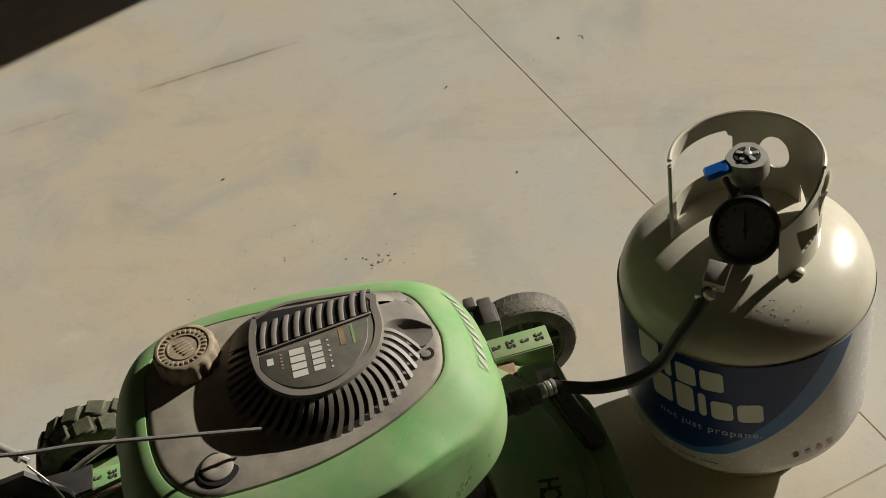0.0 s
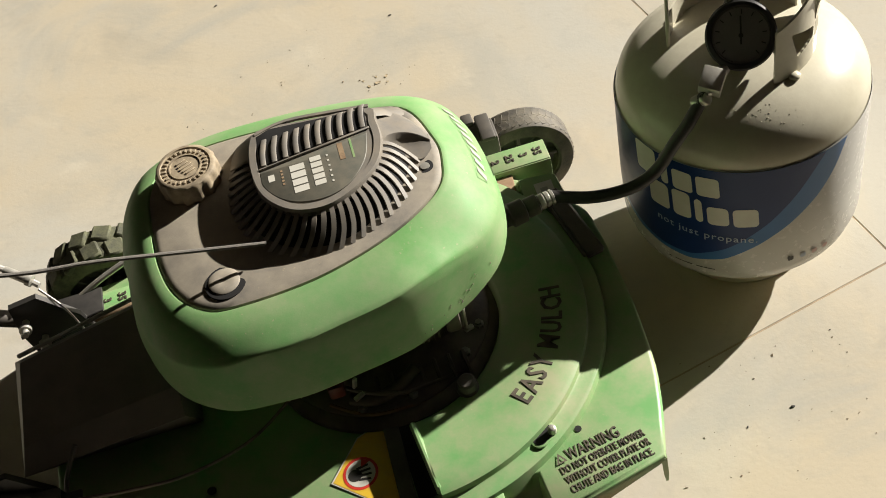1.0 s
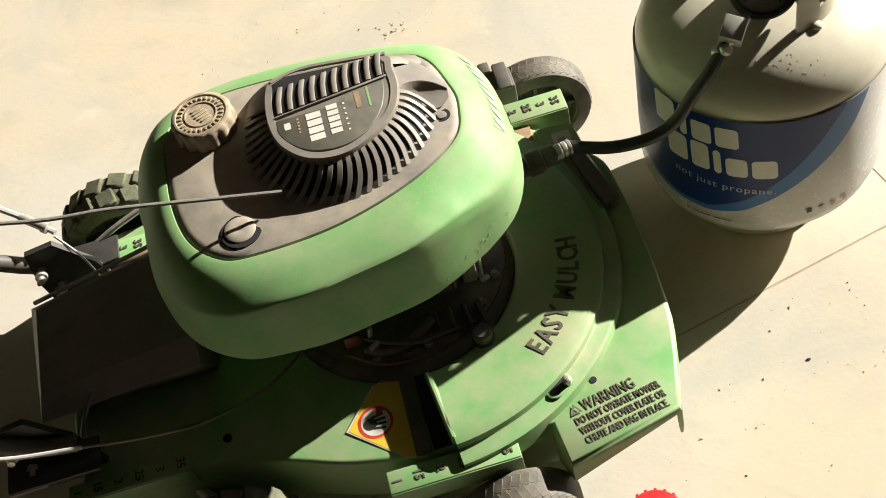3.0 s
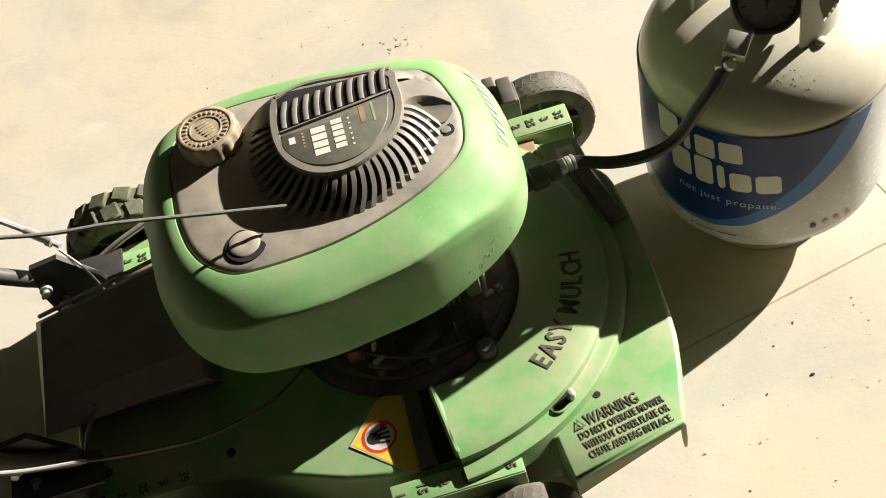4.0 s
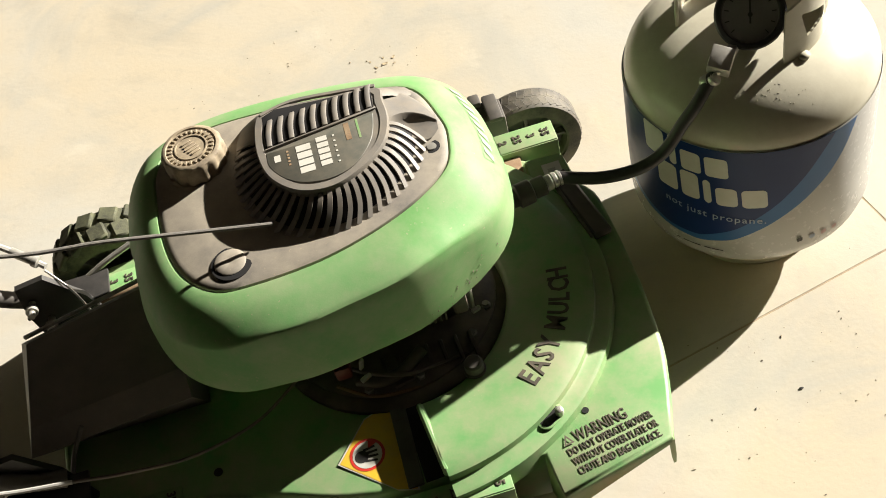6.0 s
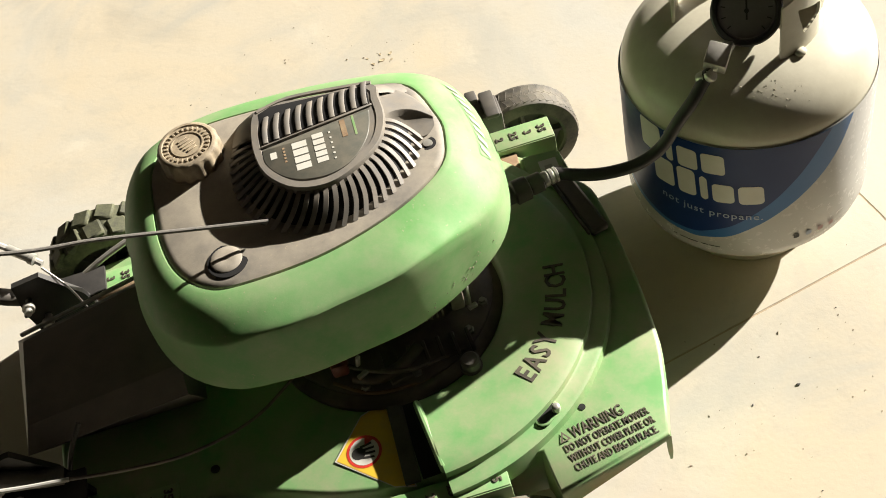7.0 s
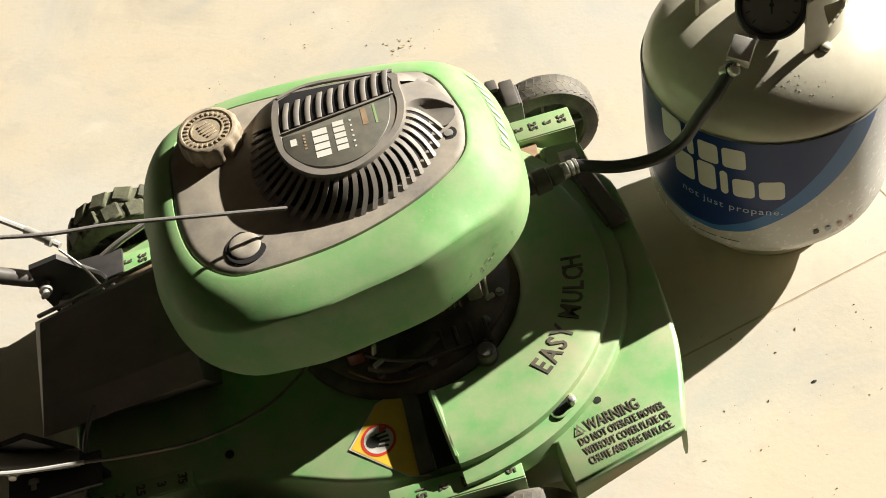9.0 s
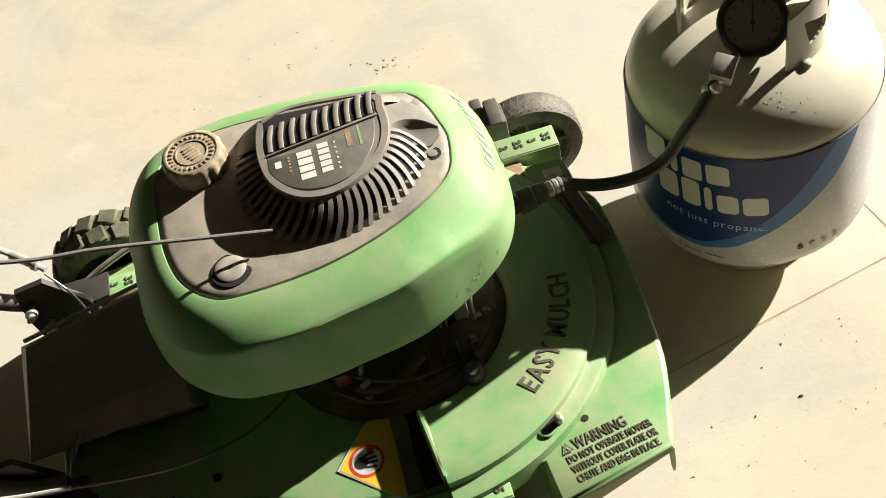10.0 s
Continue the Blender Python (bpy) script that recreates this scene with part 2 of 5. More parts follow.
def loft(rings, cap_start=True, cap_end=True, closed=True):
    bm = bmesh.new()
    vs = [[bm.verts.new(p) for p in r] for r in rings]
    for a, b in zip(vs, vs[1:]):
        n = len(a)
        for i in range(n if closed else n - 1):
            bm.faces.new((a[i], a[(i + 1) % n], b[(i + 1) % n], b[i]))
    if cap_start:
        bm.faces.new(vs[0][::-1])
    if cap_end:
        bm.faces.new(vs[-1])
    if cap_start or cap_end:
        bmesh.ops.triangulate(bm, faces=[f for f in bm.faces if len(f.verts) > 4])
    bmesh.ops.recalc_face_normals(bm, faces=bm.faces)
    return bm


def shell(bm, d):
    """Gives an open sheet standing round the z axis a real thickness d, towards the axis."""
    twin = {}
    for v in list(bm.verts):
        r = math.hypot(v.co.x, v.co.y)
        twin[v] = bm.verts.new((v.co.x * (1 - d / r), v.co.y * (1 - d / r), v.co.z))
    rim = [e.verts[:] for e in bm.edges if e.is_boundary]
    for f in list(bm.faces):
        bm.faces.new([twin[v] for v in f.verts][::-1])
    for a, b in rim:
        bm.faces.new((a, b, twin[b], twin[a]))
    bmesh.ops.recalc_face_normals(bm, faces=bm.faces)
    return bm


def circle(r, z, n=48, x=0.0, y=0.0, a0=0.0):
    return [(x + r * math.cos(a0 + 2 * math.pi * i / n), y + r * math.sin(a0 + 2 * math.pi * i / n), z) for i in range(n)]


def lathe(profile, n=48, m=None):
    bm = loft([circle(max(r, 0.0001), z, n) for r, z in profile])
    if m is not None:
        bm.transform(m)
    return bm


def spline(points, per=8, closed=False):
    """A smooth line through the points."""
    P = [Vector(p) for p in points]
    n = len(P)
    out = []
    for i in range(n if closed else n - 1):
        if closed:
            a, b, c, d = P[i - 1], P[i], P[(i + 1) % n], P[(i + 2) % n]
        else:
            a, b, c, d = P[max(i - 1, 0)], P[i], P[i + 1], P[min(i + 2, n - 1)]
        for k in range(per):
            t = k / per
            out.append(0.5 * ((2 * b) + (c - a) * t + (2 * a - 5 * b + 4 * c - d) * t * t + (3 * b - a - 3 * c + d) * t ** 3))
    if not closed:
        out.append(P[-1])
    return out


def tube(points, r, n=10, smooth=True, per=8):
    pts = spline(points, per) if smooth else [Vector(p) for p in points]
    rings, side = [], None
    for i, p in enumerate(pts):
        d = (pts[min(i + 1, len(pts) - 1)] - pts[max(i - 1, 0)]).normalized()
        if side is None:
            side = d.orthogonal().normalized()
        side = (side - d * side.dot(d)).normalized()
        up = d.cross(side)
        rings.append([tuple(p + r * (math.cos(2 * math.pi * k / n) * side + math.sin(2 * math.pi * k / n) * up)) for k in range(n)])
    return loft(rings)


def polar(points, cx, cy, n=96, per=10):
    """Radii of a closed smooth outline, at n even angles about (cx, cy)."""
    pts = spline([(x, y, 0) for x, y in points], per, True)
    ang = np.array([math.atan2(p.y - cy, p.x - cx) for p in pts])
    rad = np.array([math.hypot(p.x - cx, p.y - cy) for p in pts])
    order = np.argsort(ang)
    ang, rad = ang[order], rad[order]
    want = np.linspace(-math.pi, math.pi, n, endpoint=False)
    return np.interp(want, np.r_[ang[-1] - 2 * math.pi, ang, ang[0] + 2 * math.pi], np.r_[rad[-1], rad, rad[0]])


def ring_of(radii, cx, cy, z, lift=None):
    n = len(radii)
    out = []
    for i in range(n):
        a = -math.pi + 2 * math.pi * i / n
        x, y = cx + radii[i] * math.cos(a), cy + radii[i] * math.sin(a)
        out.append((x, y, z + (lift(x, y) if lift else 0)))
    return out


def inset(outline, d):
    """Moves each corner of an outline (run counter-clockwise) inwards by d."""
    n, out = len(outline), []
    for i in range(n):
        p, a, b = Vector(outline[i]), Vector(outline[i - 1]), Vector(outline[(i + 1) % n])
        t = (b - a).normalized()
        out.append((p.x - t.y * d, p.y + t.x * d))
    return out


def slab(outline, z0, z1, edge=0.002):
    """A plate of that outline with softened upper and lower edges."""
    o2 = inset(outline, edge)
    return loft([[(x, y, z0) for x, y in outline], [(x, y, z1 - edge) for x, y in outline], [(x, y, z1 - edge * 0.3) for x, y in inset(outline, edge * 0.35)], [(x, y, z1) for x, y in o2]])


def text_mesh(words, size, depth=0.0004, spacing=1.0, bold=0.0):
    """Words as a mesh in the xy plane, from the origin to the right."""
    cu = bpy.data.curves.new("words", "FONT")
    cu.body, cu.size, cu.extrude, cu.space_character, cu.resolution_u, cu.offset = words, size, depth, spacing, 2, bold
    ob = new("words", cu)
    bpy.context.view_layer.update()
    me = bpy.data.meshes.new_from_object(ob.evaluated_get(bpy.context.evaluated_depsgraph_get()))
    bpy.data.objects.remove(ob)
    bpy.data.curves.remove(cu)
    bm = bmesh.new()
    bm.from_mesh(me)
    bpy.data.meshes.remove(me)
    return bm


def frame_to(o, xdir, ydir):
    """The pose whose x and y run along the two ways given."""
    x = Vector(xdir).normalized()
    z = x.cross(Vector(ydir)).normalized()
    y = z.cross(x)
    m = Matrix((x, y, z)).transposed().to_4x4()
    m.translation = o
    return m


def rod(a, b, w, h, bevel=0.0, up=(0, 0, 1)):
    """A bar from a to b, w wide and h high."""
    a, b = Vector(a), Vector(b)
    d = b - a
    m = frame_to((a + b) / 2, d, Vector(up).cross(d))
    bm = box(-d.length / 2, d.length / 2, -w / 2, w / 2, -h / 2, h / 2, bevel, 1)
    bm.transform(m)
    return bm


def ribbon(points, w, h, side=(1, 0, 0), per=4):
    """A flat strip along a smooth line, w wide towards side and h thick."""
    pts = spline(points, per)
    rings = []
    for i, p in enumerate(pts):
        d = (pts[min(i + 1, len(pts) - 1)] - pts[max(i - 1, 0)]).normalized()
        s = Vector(side)
        s = (s - d * s.dot(d)).normalized()
        up = s.cross(d).normalized()
        rings.append([tuple(p + s * a * w / 2 + up * b * h / 2) for a, b in ((-1, -1), (1, -1), (1, 0.6), (0.75, 1), (-0.75, 1), (-1, 0.6))])
    return loft(rings)


# ---- garage: slabs, walls, opening ----
GN, GM = Vector((0.813, 0.583, 0)), Vector((0.583, -0.813, 0))
GARAGE = frame_to((0, 0, 0), GN, GM * -1)
JOINT_X, JOINT_Y, FRONT, BACK, LEFT, RIGHT = 0.135, -0.166, 1.9, -4.2, 2.06, -0.28
ground = part("ground", box(-400, 400, -400, 400, -0.30, -0.0006), GROUT, None, smooth=False)
tagged(ground, "bare earth-coloured ground under the concrete slabs", "ground", kind="structure")
floor = thing("floor", "pale worn concrete floor with saw-cut joints", "floor", GARAGE, kind="structure")

def axis(o, d):
    """The pose at o whose z runs along d."""
    d = Vector(d).normalized()
    x = d.orthogonal().normalized()
    return frame_to(o, x, d.cross(x))


# walls in the garage's own frame: x towards the opening, y along it
def wall(name, x0, x1, y0, y1, z0, z1, label):
    ob = part(name, box(x0, x1, y0, y1, z0, z1), DRYWALL, None, smooth=False)
    ob.matrix_basis = GARAGE
    return tagged(ob, label, "wall", kind="structure")


wall("wall_front_jamb", FRONT, FRONT + 0.14, LEFT, LEFT + 1.1, -0.005, 2.7, "dark garage wall beside the open door")
wall("wall_front_far", FRONT, FRONT + 0.14, RIGHT - 1.8, RIGHT, -0.005, 2.7, "dark garage wall at the far side of the open door")
wall("wall_header", FRONT, FRONT + 0.14, RIGHT, LEFT, 2.0, 2.7, "dark lintel wall over the open garage door")
wall("wall_left", BACK, FRONT, LEFT + 1.1, LEFT + 1.24, -0.005, 2.7, "dark garage side wall")
wall("wall_right", BACK, FRONT, RIGHT - 1.94, RIGHT - 1.8, -0.005, 2.7, "dark garage side wall")
wall("wall_back", BACK - 0.14, BACK, RIGHT - 1.94, LEFT + 1.24, -0.005, 2.7, "dark garage back wall")
ceiling = part("ceiling", box(BACK - 0.14, FRONT + 0.14, RIGHT - 1.94, LEFT + 1.24, 2.7, 2.8), DRYWALL, None, smooth=False)
ceiling.matrix_basis = GARAGE
tagged(ceiling, "dark garage ceiling", "ceiling", kind="structure")


# ---- propane cylinder ----
R, Z0, Z1, HEAD = 0.155, 0.0926, 0.2831, 0.078
tank = thing("propane_cylinder", "cream steel propane cylinder in a blue and white printed sleeve", "gas cylinder")
prof = [(R * math.cos(a), Z0 - HEAD * math.sin(a)) for a in [i * math.pi / 32 for i in range(16, -1, -1)]]
prof += [(R, Z0 + 0.05), (R, 0.17), (R + 0.0012, 0.172), (R + 0.0012, 0.182), (R, 0.184)]
FULL = 2.35  # fuller than an ellipse at the shoulder
prof += [(R * math.cos(a), Z1 + HEAD * (1 - math.cos(a) ** FULL) ** (1 / FULL)) for a in [i * math.pi / 48 for i in range(0, 25)]]
part("vessel", lathe(prof, 96), CREAM, tank, "cream enamelled steel vessel with domed ends")
part("foot_ring", loft([circle(0.103, 0.0, 64), circle(0.105, 0.004, 64), circle(0.105, 0.045, 64), circle(0.101, 0.045, 64), circle(0.101, 0.0, 64)], False, False), CREAM, tank, "cream steel foot ring")


def dome(x, y):
    return Z1 + HEAD * max(0.0, 1 - (math.hypot(x, y) / R) ** FULL) ** (1 / FULL)


def collar_mesh():
    """A rolled band with cut-outs, open at the front."""
    a0, a1, rc, zt, nf, nz = -64.0, 186.0, 0.0876, 0.4687, 330, 56
    zb = dome(rc, 0) - 0.004

    def cut(a, z):
        h = (z - zb) / (zt - zb)
        s = radians(a) * rc
        c1 = radians(67) * rc
        if ((s - c1) / 0.0205) ** 2 + ((z - 0.413) / 0.0235) ** 2 < 1:
            return True
        if 101 < a < 177 and 0.30 < h < 0.80 and not (a < 106 and h > 0.74):
            return True
        if 28 < a < 41 and 0.02 < h < 0.02 + (a - 28) / 13 * 0.26:
            return True
        if 88 < a < 100 and h < 0.12:
            return True
        if 4 < a < 22 and 0.34 < h < 0.34 + (1 - (a - 4) / 18) * 0.44:
            return True
        if -20 < a < 7 and (0.50 < h < 0.82 or 0.26 < h < 0.46):
            return True
        t = (a + 52) / 30
        if 0 < t < 1 and 0.20 + 0.12 * t < h < 0.58 - 0.14 * t and h > 0.62 - 1.3 * t:
            return True
        return False

    bm = bmesh.new()
    grid = {}
    for i in range(nf + 1):
        a = a0 + (a1 - a0) * i / nf
        for j in range(nz + 1):
            z = zb + (zt - zb) * j / nz
            # the right front end is cut back at a long slant
            top = zb + (zt - zb) * min(1.0, 0.68 + 0.32 * max(0.0, a + 62) / 52)
            z = min(z, top)
            grid[i, j] = (rc * math.cos(radians(a)), rc * math.sin(radians(a)), z)
    vs = {}

    def vert(i, j):
        if (i, j) not in vs:
            vs[i, j] = bm.verts.new(grid[i, j])
        return vs[i, j]

    for i in range(nf):
        a = a0 + (a1 - a0) * (i + 0.5) / nf
        for j in range(nz):
            z = zb + (zt - zb) * (j + 0.5) / nz
            if cut(a, z):
                continue
            q = (grid[i, j], grid[i + 1, j], grid[i + 1, j + 1], grid[i, j + 1])
            if abs(q[0][2] - q[3][2]) < 1e-6:
                continue
            bm.faces.new((vert(i, j), vert(i + 1, j), vert(i + 1, j + 1), vert(i, j + 1)))
    # ease the stepped rims of the openings
    rim = [v for v in bm.verts if v.is_boundary and zb + 0.002 < v.co.z < zt - 0.001]
    for _ in range(6):
        for v in rim:
            near = [e.other_vert(v).co for e in v.link_edges if e.is_boundary]
            if len(near) == 2:
                v.co = v.co * 0.5 + (near[0] + near[1]) * 0.25
    return shell(bm, 0.003)


collar = sharp(part("collar", collar_mesh(), CREAM, tank, "cream steel collar with cut-out openings"))
rim_pts = [(0.0866 * math.cos(radians(a)), 0.0866 * math.sin(radians(a)), 0.4687) for a in range(-10, 187, 6)]
part("rolled_rim", tube(rim_pts, 0.0028, 8, per=2), CREAM, collar)
part("rolled_rim", tube([(0.0866 * math.cos(radians(186.5)), 0.0866 * math.sin(radians(186.5)), z) for z in (0.348, 0.38, 0.42, 0.466)], 0.0026, 8, per=2), CREAM, collar)
# outward curl of the grip
grip = []
for k in range(9):
    t = k / 8
    grip.append([((0.0884 + 0.0075 * t * t) * math.cos(radians(a)), (0.0884 + 0.0075 * t * t) * math.sin(radians(a)), 0.408 + 0.040 * t) for a in range(-20, 6, 3)])
gb = loft(grip, False, False, False)
shell(gb, 0.003)
part("grip_curl", gb, CREAM, collar)
for a in (-47, 24, 150):
    x, y = 0.089 * math.cos(radians(a)), 0.089 * math.sin(radians(a))
    wb = bmesh.new()
    bmesh.ops.create_icosphere(wb, subdivisions=2, radius=0.006, matrix=pose(x, y, dome(x, y) + 0.001) @ Matrix.Diagonal((1.3, 1.3, 0.8, 1)))
    part("weld_bead", wb, CREAM, collar)
# sprayed-over weld spatter on the shoulder
rng = random.Random(4)
sp = bmesh.new()
for _ in range(90):
    x, y = rng.gauss(0.006, 0.026), rng.gauss(-0.113, 0.010)
    s = 0.0004 + 0.0008 * rng.random() ** 2
    bmesh.ops.create_icosphere(sp, subdivisions=1, radius=s, matrix=pose(x, y, dome(x, y) - 0.0001, 35, 0, 0) @ Matrix.Diagonal((1.3, 1.1, 0.42, 1)))
tagged(part("paint_lumps", sp, CREAM, tank, "small painted lumps"), kind="stuff")


# printed sleeve
def on_sleeve(deg, z, lift=0.0):
    r = R + 0.0016 + lift
    return (r * math.cos(radians(deg)), r * math.sin(radians(deg)), z)


SLEEVE_TOP, SLEEVE_LOW = 0.2865, 0.066
steps = [(R + 0.0010, SLEEVE_TOP), (R + 0.0016, SLEEVE_TOP - 0.001), (R + 0.0016, 0.0926), (R + 0.0006 - 0.004, 0.075), (R - 0.010, SLEEVE_LOW), (R - 0.0115, SLEEVE_LOW)]
sleeve = part("sleeve", loft([circle(r, z, 96) for r, z in steps], False, False), WHITE, tank, "white printed plastic sleeve")
OUTER = [(-230, 0.17), (-200, 0.155), (-160, 0.128), (-142, 0.117), (-127, 0.110), (-112, 0.108), (-96, 0.120), (-81, 0.148), (-66, 0.180), (-53, 0.213), (-44, 0.246), (-38, 0.2845)]
INNER = [(-230, 0.18), (-200, 0.168), (-160, 0.140), (-142, 0.126), (-127, 0.117), (-112, 0.118), (-96, 0.140), (-89, 0.156), (-76, 0.190), (-64, 0.231), (-57, 0.261), (-51, 0.2845)]


def sleeve_field(edge, lift):
    d = np.linspace(edge[0][0], edge[-1][0], 120)
    z = np.interp(d, [e[0] for e in edge], [e[1] for e in edge])
    for _ in range(4):
        z[1:-1] = (z[:-2] + 2 * z[1:-1] + z[2:]) / 4
    rows = []
    for k in range(7):
        rows.append([on_sleeve(a, zz + (0.2852 - zz) * k / 6, lift) for a, zz in zip(d, z)])
    return loft(rows, False, False, False)


part("blue_band", sleeve_field(OUTER, 0.0005), LIGHTBLUE, sleeve, "light blue printed band")
part("blue_field", sleeve_field(INNER, 0.0009), BLUE, sleeve, "dark blue printed field")


def sleeve_shape(outline, d0, z0, lift=0.0014, slant=0.0):
    """A plain printed shape, its corners in metres along and up the sleeve."""
    top = [Vector((x, y, 0)) for x, y in outline]
    bm = bmesh.new()
    f = bm.faces.new([bm.verts.new(p) for p in top])
    bmesh.ops.triangulate(bm, faces=[f])
    bmesh.ops.subdivide_edges(bm, edges=bm.edges[:], cuts=2, use_grid_fill=True)
    for v in bm.verts:
        v.co = on_sleeve(d0 + math.degrees(v.co.x / R), z0 + v.co.y + v.co.x * slant, lift)
    bmesh.ops.recalc_face_normals(bm, faces=bm.faces)
    return bm


def rounded(w, h, r, lean=0.0, n=4):
    out = []
    for cx, cy, a in ((w - r, r, -90), (w - r, h - r, 0), (r, h - r, 90), (r, r, 180)):
        for k in range(n + 1):
            t = radians(a + 90 * k / n)
            x, y = cx + r * math.cos(t), cy + r * math.sin(t)
            out.append((x + lean * y, y))
    return out


# the maker's mark: two rows of plain pale blocks, falling to one side
for x, w, h in ((0.0, 0.034, 0.048), (0.041, 0.010, 0.050), (0.0575, 0.026, 0.034), (0.0885, 0.028, 0.034)):
    part("mark", sleeve_shape(rounded(w, h, 0.005, -0.06), -141 + math.degrees(x / R), 0.2375), PALE, sleeve)
for x, w, h in ((0.0, 0.030, 0.044), (0.0355, 0.024, 0.046), (0.0650, 0.0095, 0.042), (0.0800, 0.026, 0.033), (0.1110, 0.030, 0.033)):
    part("mark", sleeve_shape(rounded(w, h, 0.006, -0.06), -133 + math.degrees(x / R), 0.190 - x * 0.04), PALE, sleeve)
tb = text_mesh("not just propane.", 0.0165, 0.0001, 1.12)
for v in tb.verts:
    v.co = on_sleeve(-129.5 + math.degrees(v.co.x / R), 0.1635 + v.co.y - v.co.x * 0.065, 0.0015 + v.co.z)
part("slogan", tb, SLOGAN, sleeve, "pale printed slogan")
for k in range(7):
    part("small_print", sleeve_shape(rounded(0.005 + 0.004 * (k % 3), 0.0017, 0.0005), -124 + k * 3.6, 0.0962), INK, sleeve)
for k, mt in enumerate((INK, FADEDBLUE, FADED, FADED)):
    part("icon", sleeve_shape(rounded(0.0075, 0.0075, 0.002), -67 + k * 6.2, 0.104 - k * 0.002), mt, sleeve)

# valve, cutoff tap, gauge
valve = part("valve", join(lathe([(0.016, 0.352), (0.016, 0.372), (0.012, 0.374), (0.012, 0.402), (0.017, 0.404), (0.017, 0.424), (0.013, 0.432), (0.013, 0.442)], 24, pose(0, 0.012, 0)), rod((0, 0.012, 0.39), (0, -0.030, 0.402), 0.020, 0.020, 0.003)), CAST, tank, "grey metal cylinder valve")
def knob_ring(scale, z):
    """Six flats of two lengths, with eased corners."""
    out = []
    for k in range(6):
        a0, a1 = radians(-90 + 60 * k - (18 if k % 2 else 24)), radians(-90 + 60 * k + (18 if k % 2 else 24))
        r = 0.0262 if k % 2 else 0.0245
        for t in (0.0, 0.5, 1.0):
            a = a0 + (a1 - a0) * t
            rr = r * scale * (1 - 0.045 * (t == 0.5))
            out.append((0.001 + rr * math.cos(a), 0.012 + rr * math.sin(a), z))
    return out


hr = [knob_ring(f, z) for f, z in ((0.60, 0.422), (0.86, 0.434), (0.97, 0.440), (1.0, 0.443), (1.0, 0.460), (0.95, 0.4635), (0.66, 0.464))]
part("valve_knob", loft(hr), CAST, valve, "six-sided grey valve knob")
# recess in the knob top: its shade is a near-black disc
part("knob_recess", lathe([(0.0155, 0.4495), (0.0152, 0.4508), (0.001, 0.4509)], 24, pose(0.001, 0.012, 0.014)), RECESS_SHADE, valve)
for k in range(5):
    pb = rod((0.005, 0, 0.4512), (0.0135, 0, 0.4512), 0.0058, 0.003, 0.0008)
    pb.transform(pose(0.001, 0.012, 0.014) @ Matrix.Rotation(2 * math.pi * k / 5 + 0.3, 4, "Z"))
    part("knob_rib", pb, CAST, valve)
part("knob_hub", lathe([(0.0052, 0.4505), (0.0050, 0.4545), (0.003, 0.4555), (0.001, 0.4556)], 16, pose(0.001, 0.012, 0.014)), STEEL, valve)

gauge = thing("pressure_gauge", "round pressure gauge in a black rubber boot on the cylinder valve", "gauge")
GN_ = Vector((-0.02, -0.80, 0.60)).normalized()
GX = Vector((1, -0.02, 0)).normalized()
GP = frame_to((0.0, -0.055, 0.408), GX, GN_.cross(GX)) @ Matrix.Diagonal((0.93, 0.93, 1, 1))
boot = sharp(part("boot", lathe([(0.030, -0.036), (0.038, -0.034), (0.0405, -0.026), (0.0405, -0.008), (0.0435, -0.006), (0.0438, 0.004), (0.0415, 0.0062), (0.0370, 0.0065), (0.0350, 0.004), (0.034, 0.002)], 64, GP), GAUGEBOOT, gauge, "thick black rubber boot"))
part("dial", lathe([(0.0338, 0.0010), (0.0338, 0.0026), (0.001, 0.0027)], 48, GP), DIAL, gauge, "shaded pale dial")
for k in range(11):
    a = radians(225 - 27 * k)
    tk = box(0.026, 0.0315, -0.0007, 0.0007, 0.0027, 0.0031)
    tk.transform(GP @ Matrix.Rotation(a, 4, "Z"))
    part("tick", tk, INK, gauge)
nb = join(box(-0.0011, 0.0011, -0.011, 0.024, 0.0042, 0.0048), lathe([(0.003, 0.0032), (0.003, 0.0055), (0.001, 0.0056)], 12))
nb.transform(GP @ Matrix.Rotation(radians(3), 4, "Z"))
part("needle", nb, INK, gauge, "thin black needle")
bz = loft([circle(r, z, 48) for r, z in ((0.0350, 0.003), (0.0352, 0.0052), (0.0340, 0.0053), (0.0335, 0.003))], False, False)
bz.transform(GP)
part("bezel_ring", bz, BLACK, gauge)
# tee under the gauge and the blue lever of the tap
part("stem", join(rod((0, -0.012, 0.392), (0, -0.038, 0.392), 0.018, 0.018, 0.003), rod((-0.002, -0.030, 0.376), (-0.024, -0.094, 0.379), 0.012, 0.012, 0.002)), CAST, gauge, "grey metal tee")
for sx in (-1, 1):
    part("neck", rod((sx * 0.010, 0.010, 0.428), (sx * 0.018, -0.026, 0.418), 0.009, 0.008, 0.002), BLACK, gauge)
tap = thing("tap_lever", "small bright blue vinyl-covered tap lever on the valve", "tap")
part("lever", rod((-0.047, -0.006, 0.449), (-0.018, 0.000, 0.459), 0.0215, 0.009, 0.003), BLUEKNOB, tap, "bright blue lever")
part("shank", rod((-0.024, -0.010, 0.450), (-0.008, -0.028, 0.420), 0.008, 0.006, 0.002), BLACK, tap)

# hose from the regulator block to the mower
MOWER = pose(-0.45, -0.27, 0, 0, 0, 23)


def mw(u, v, z):
    return tuple(MOWER @ Vector((u, v, z)))


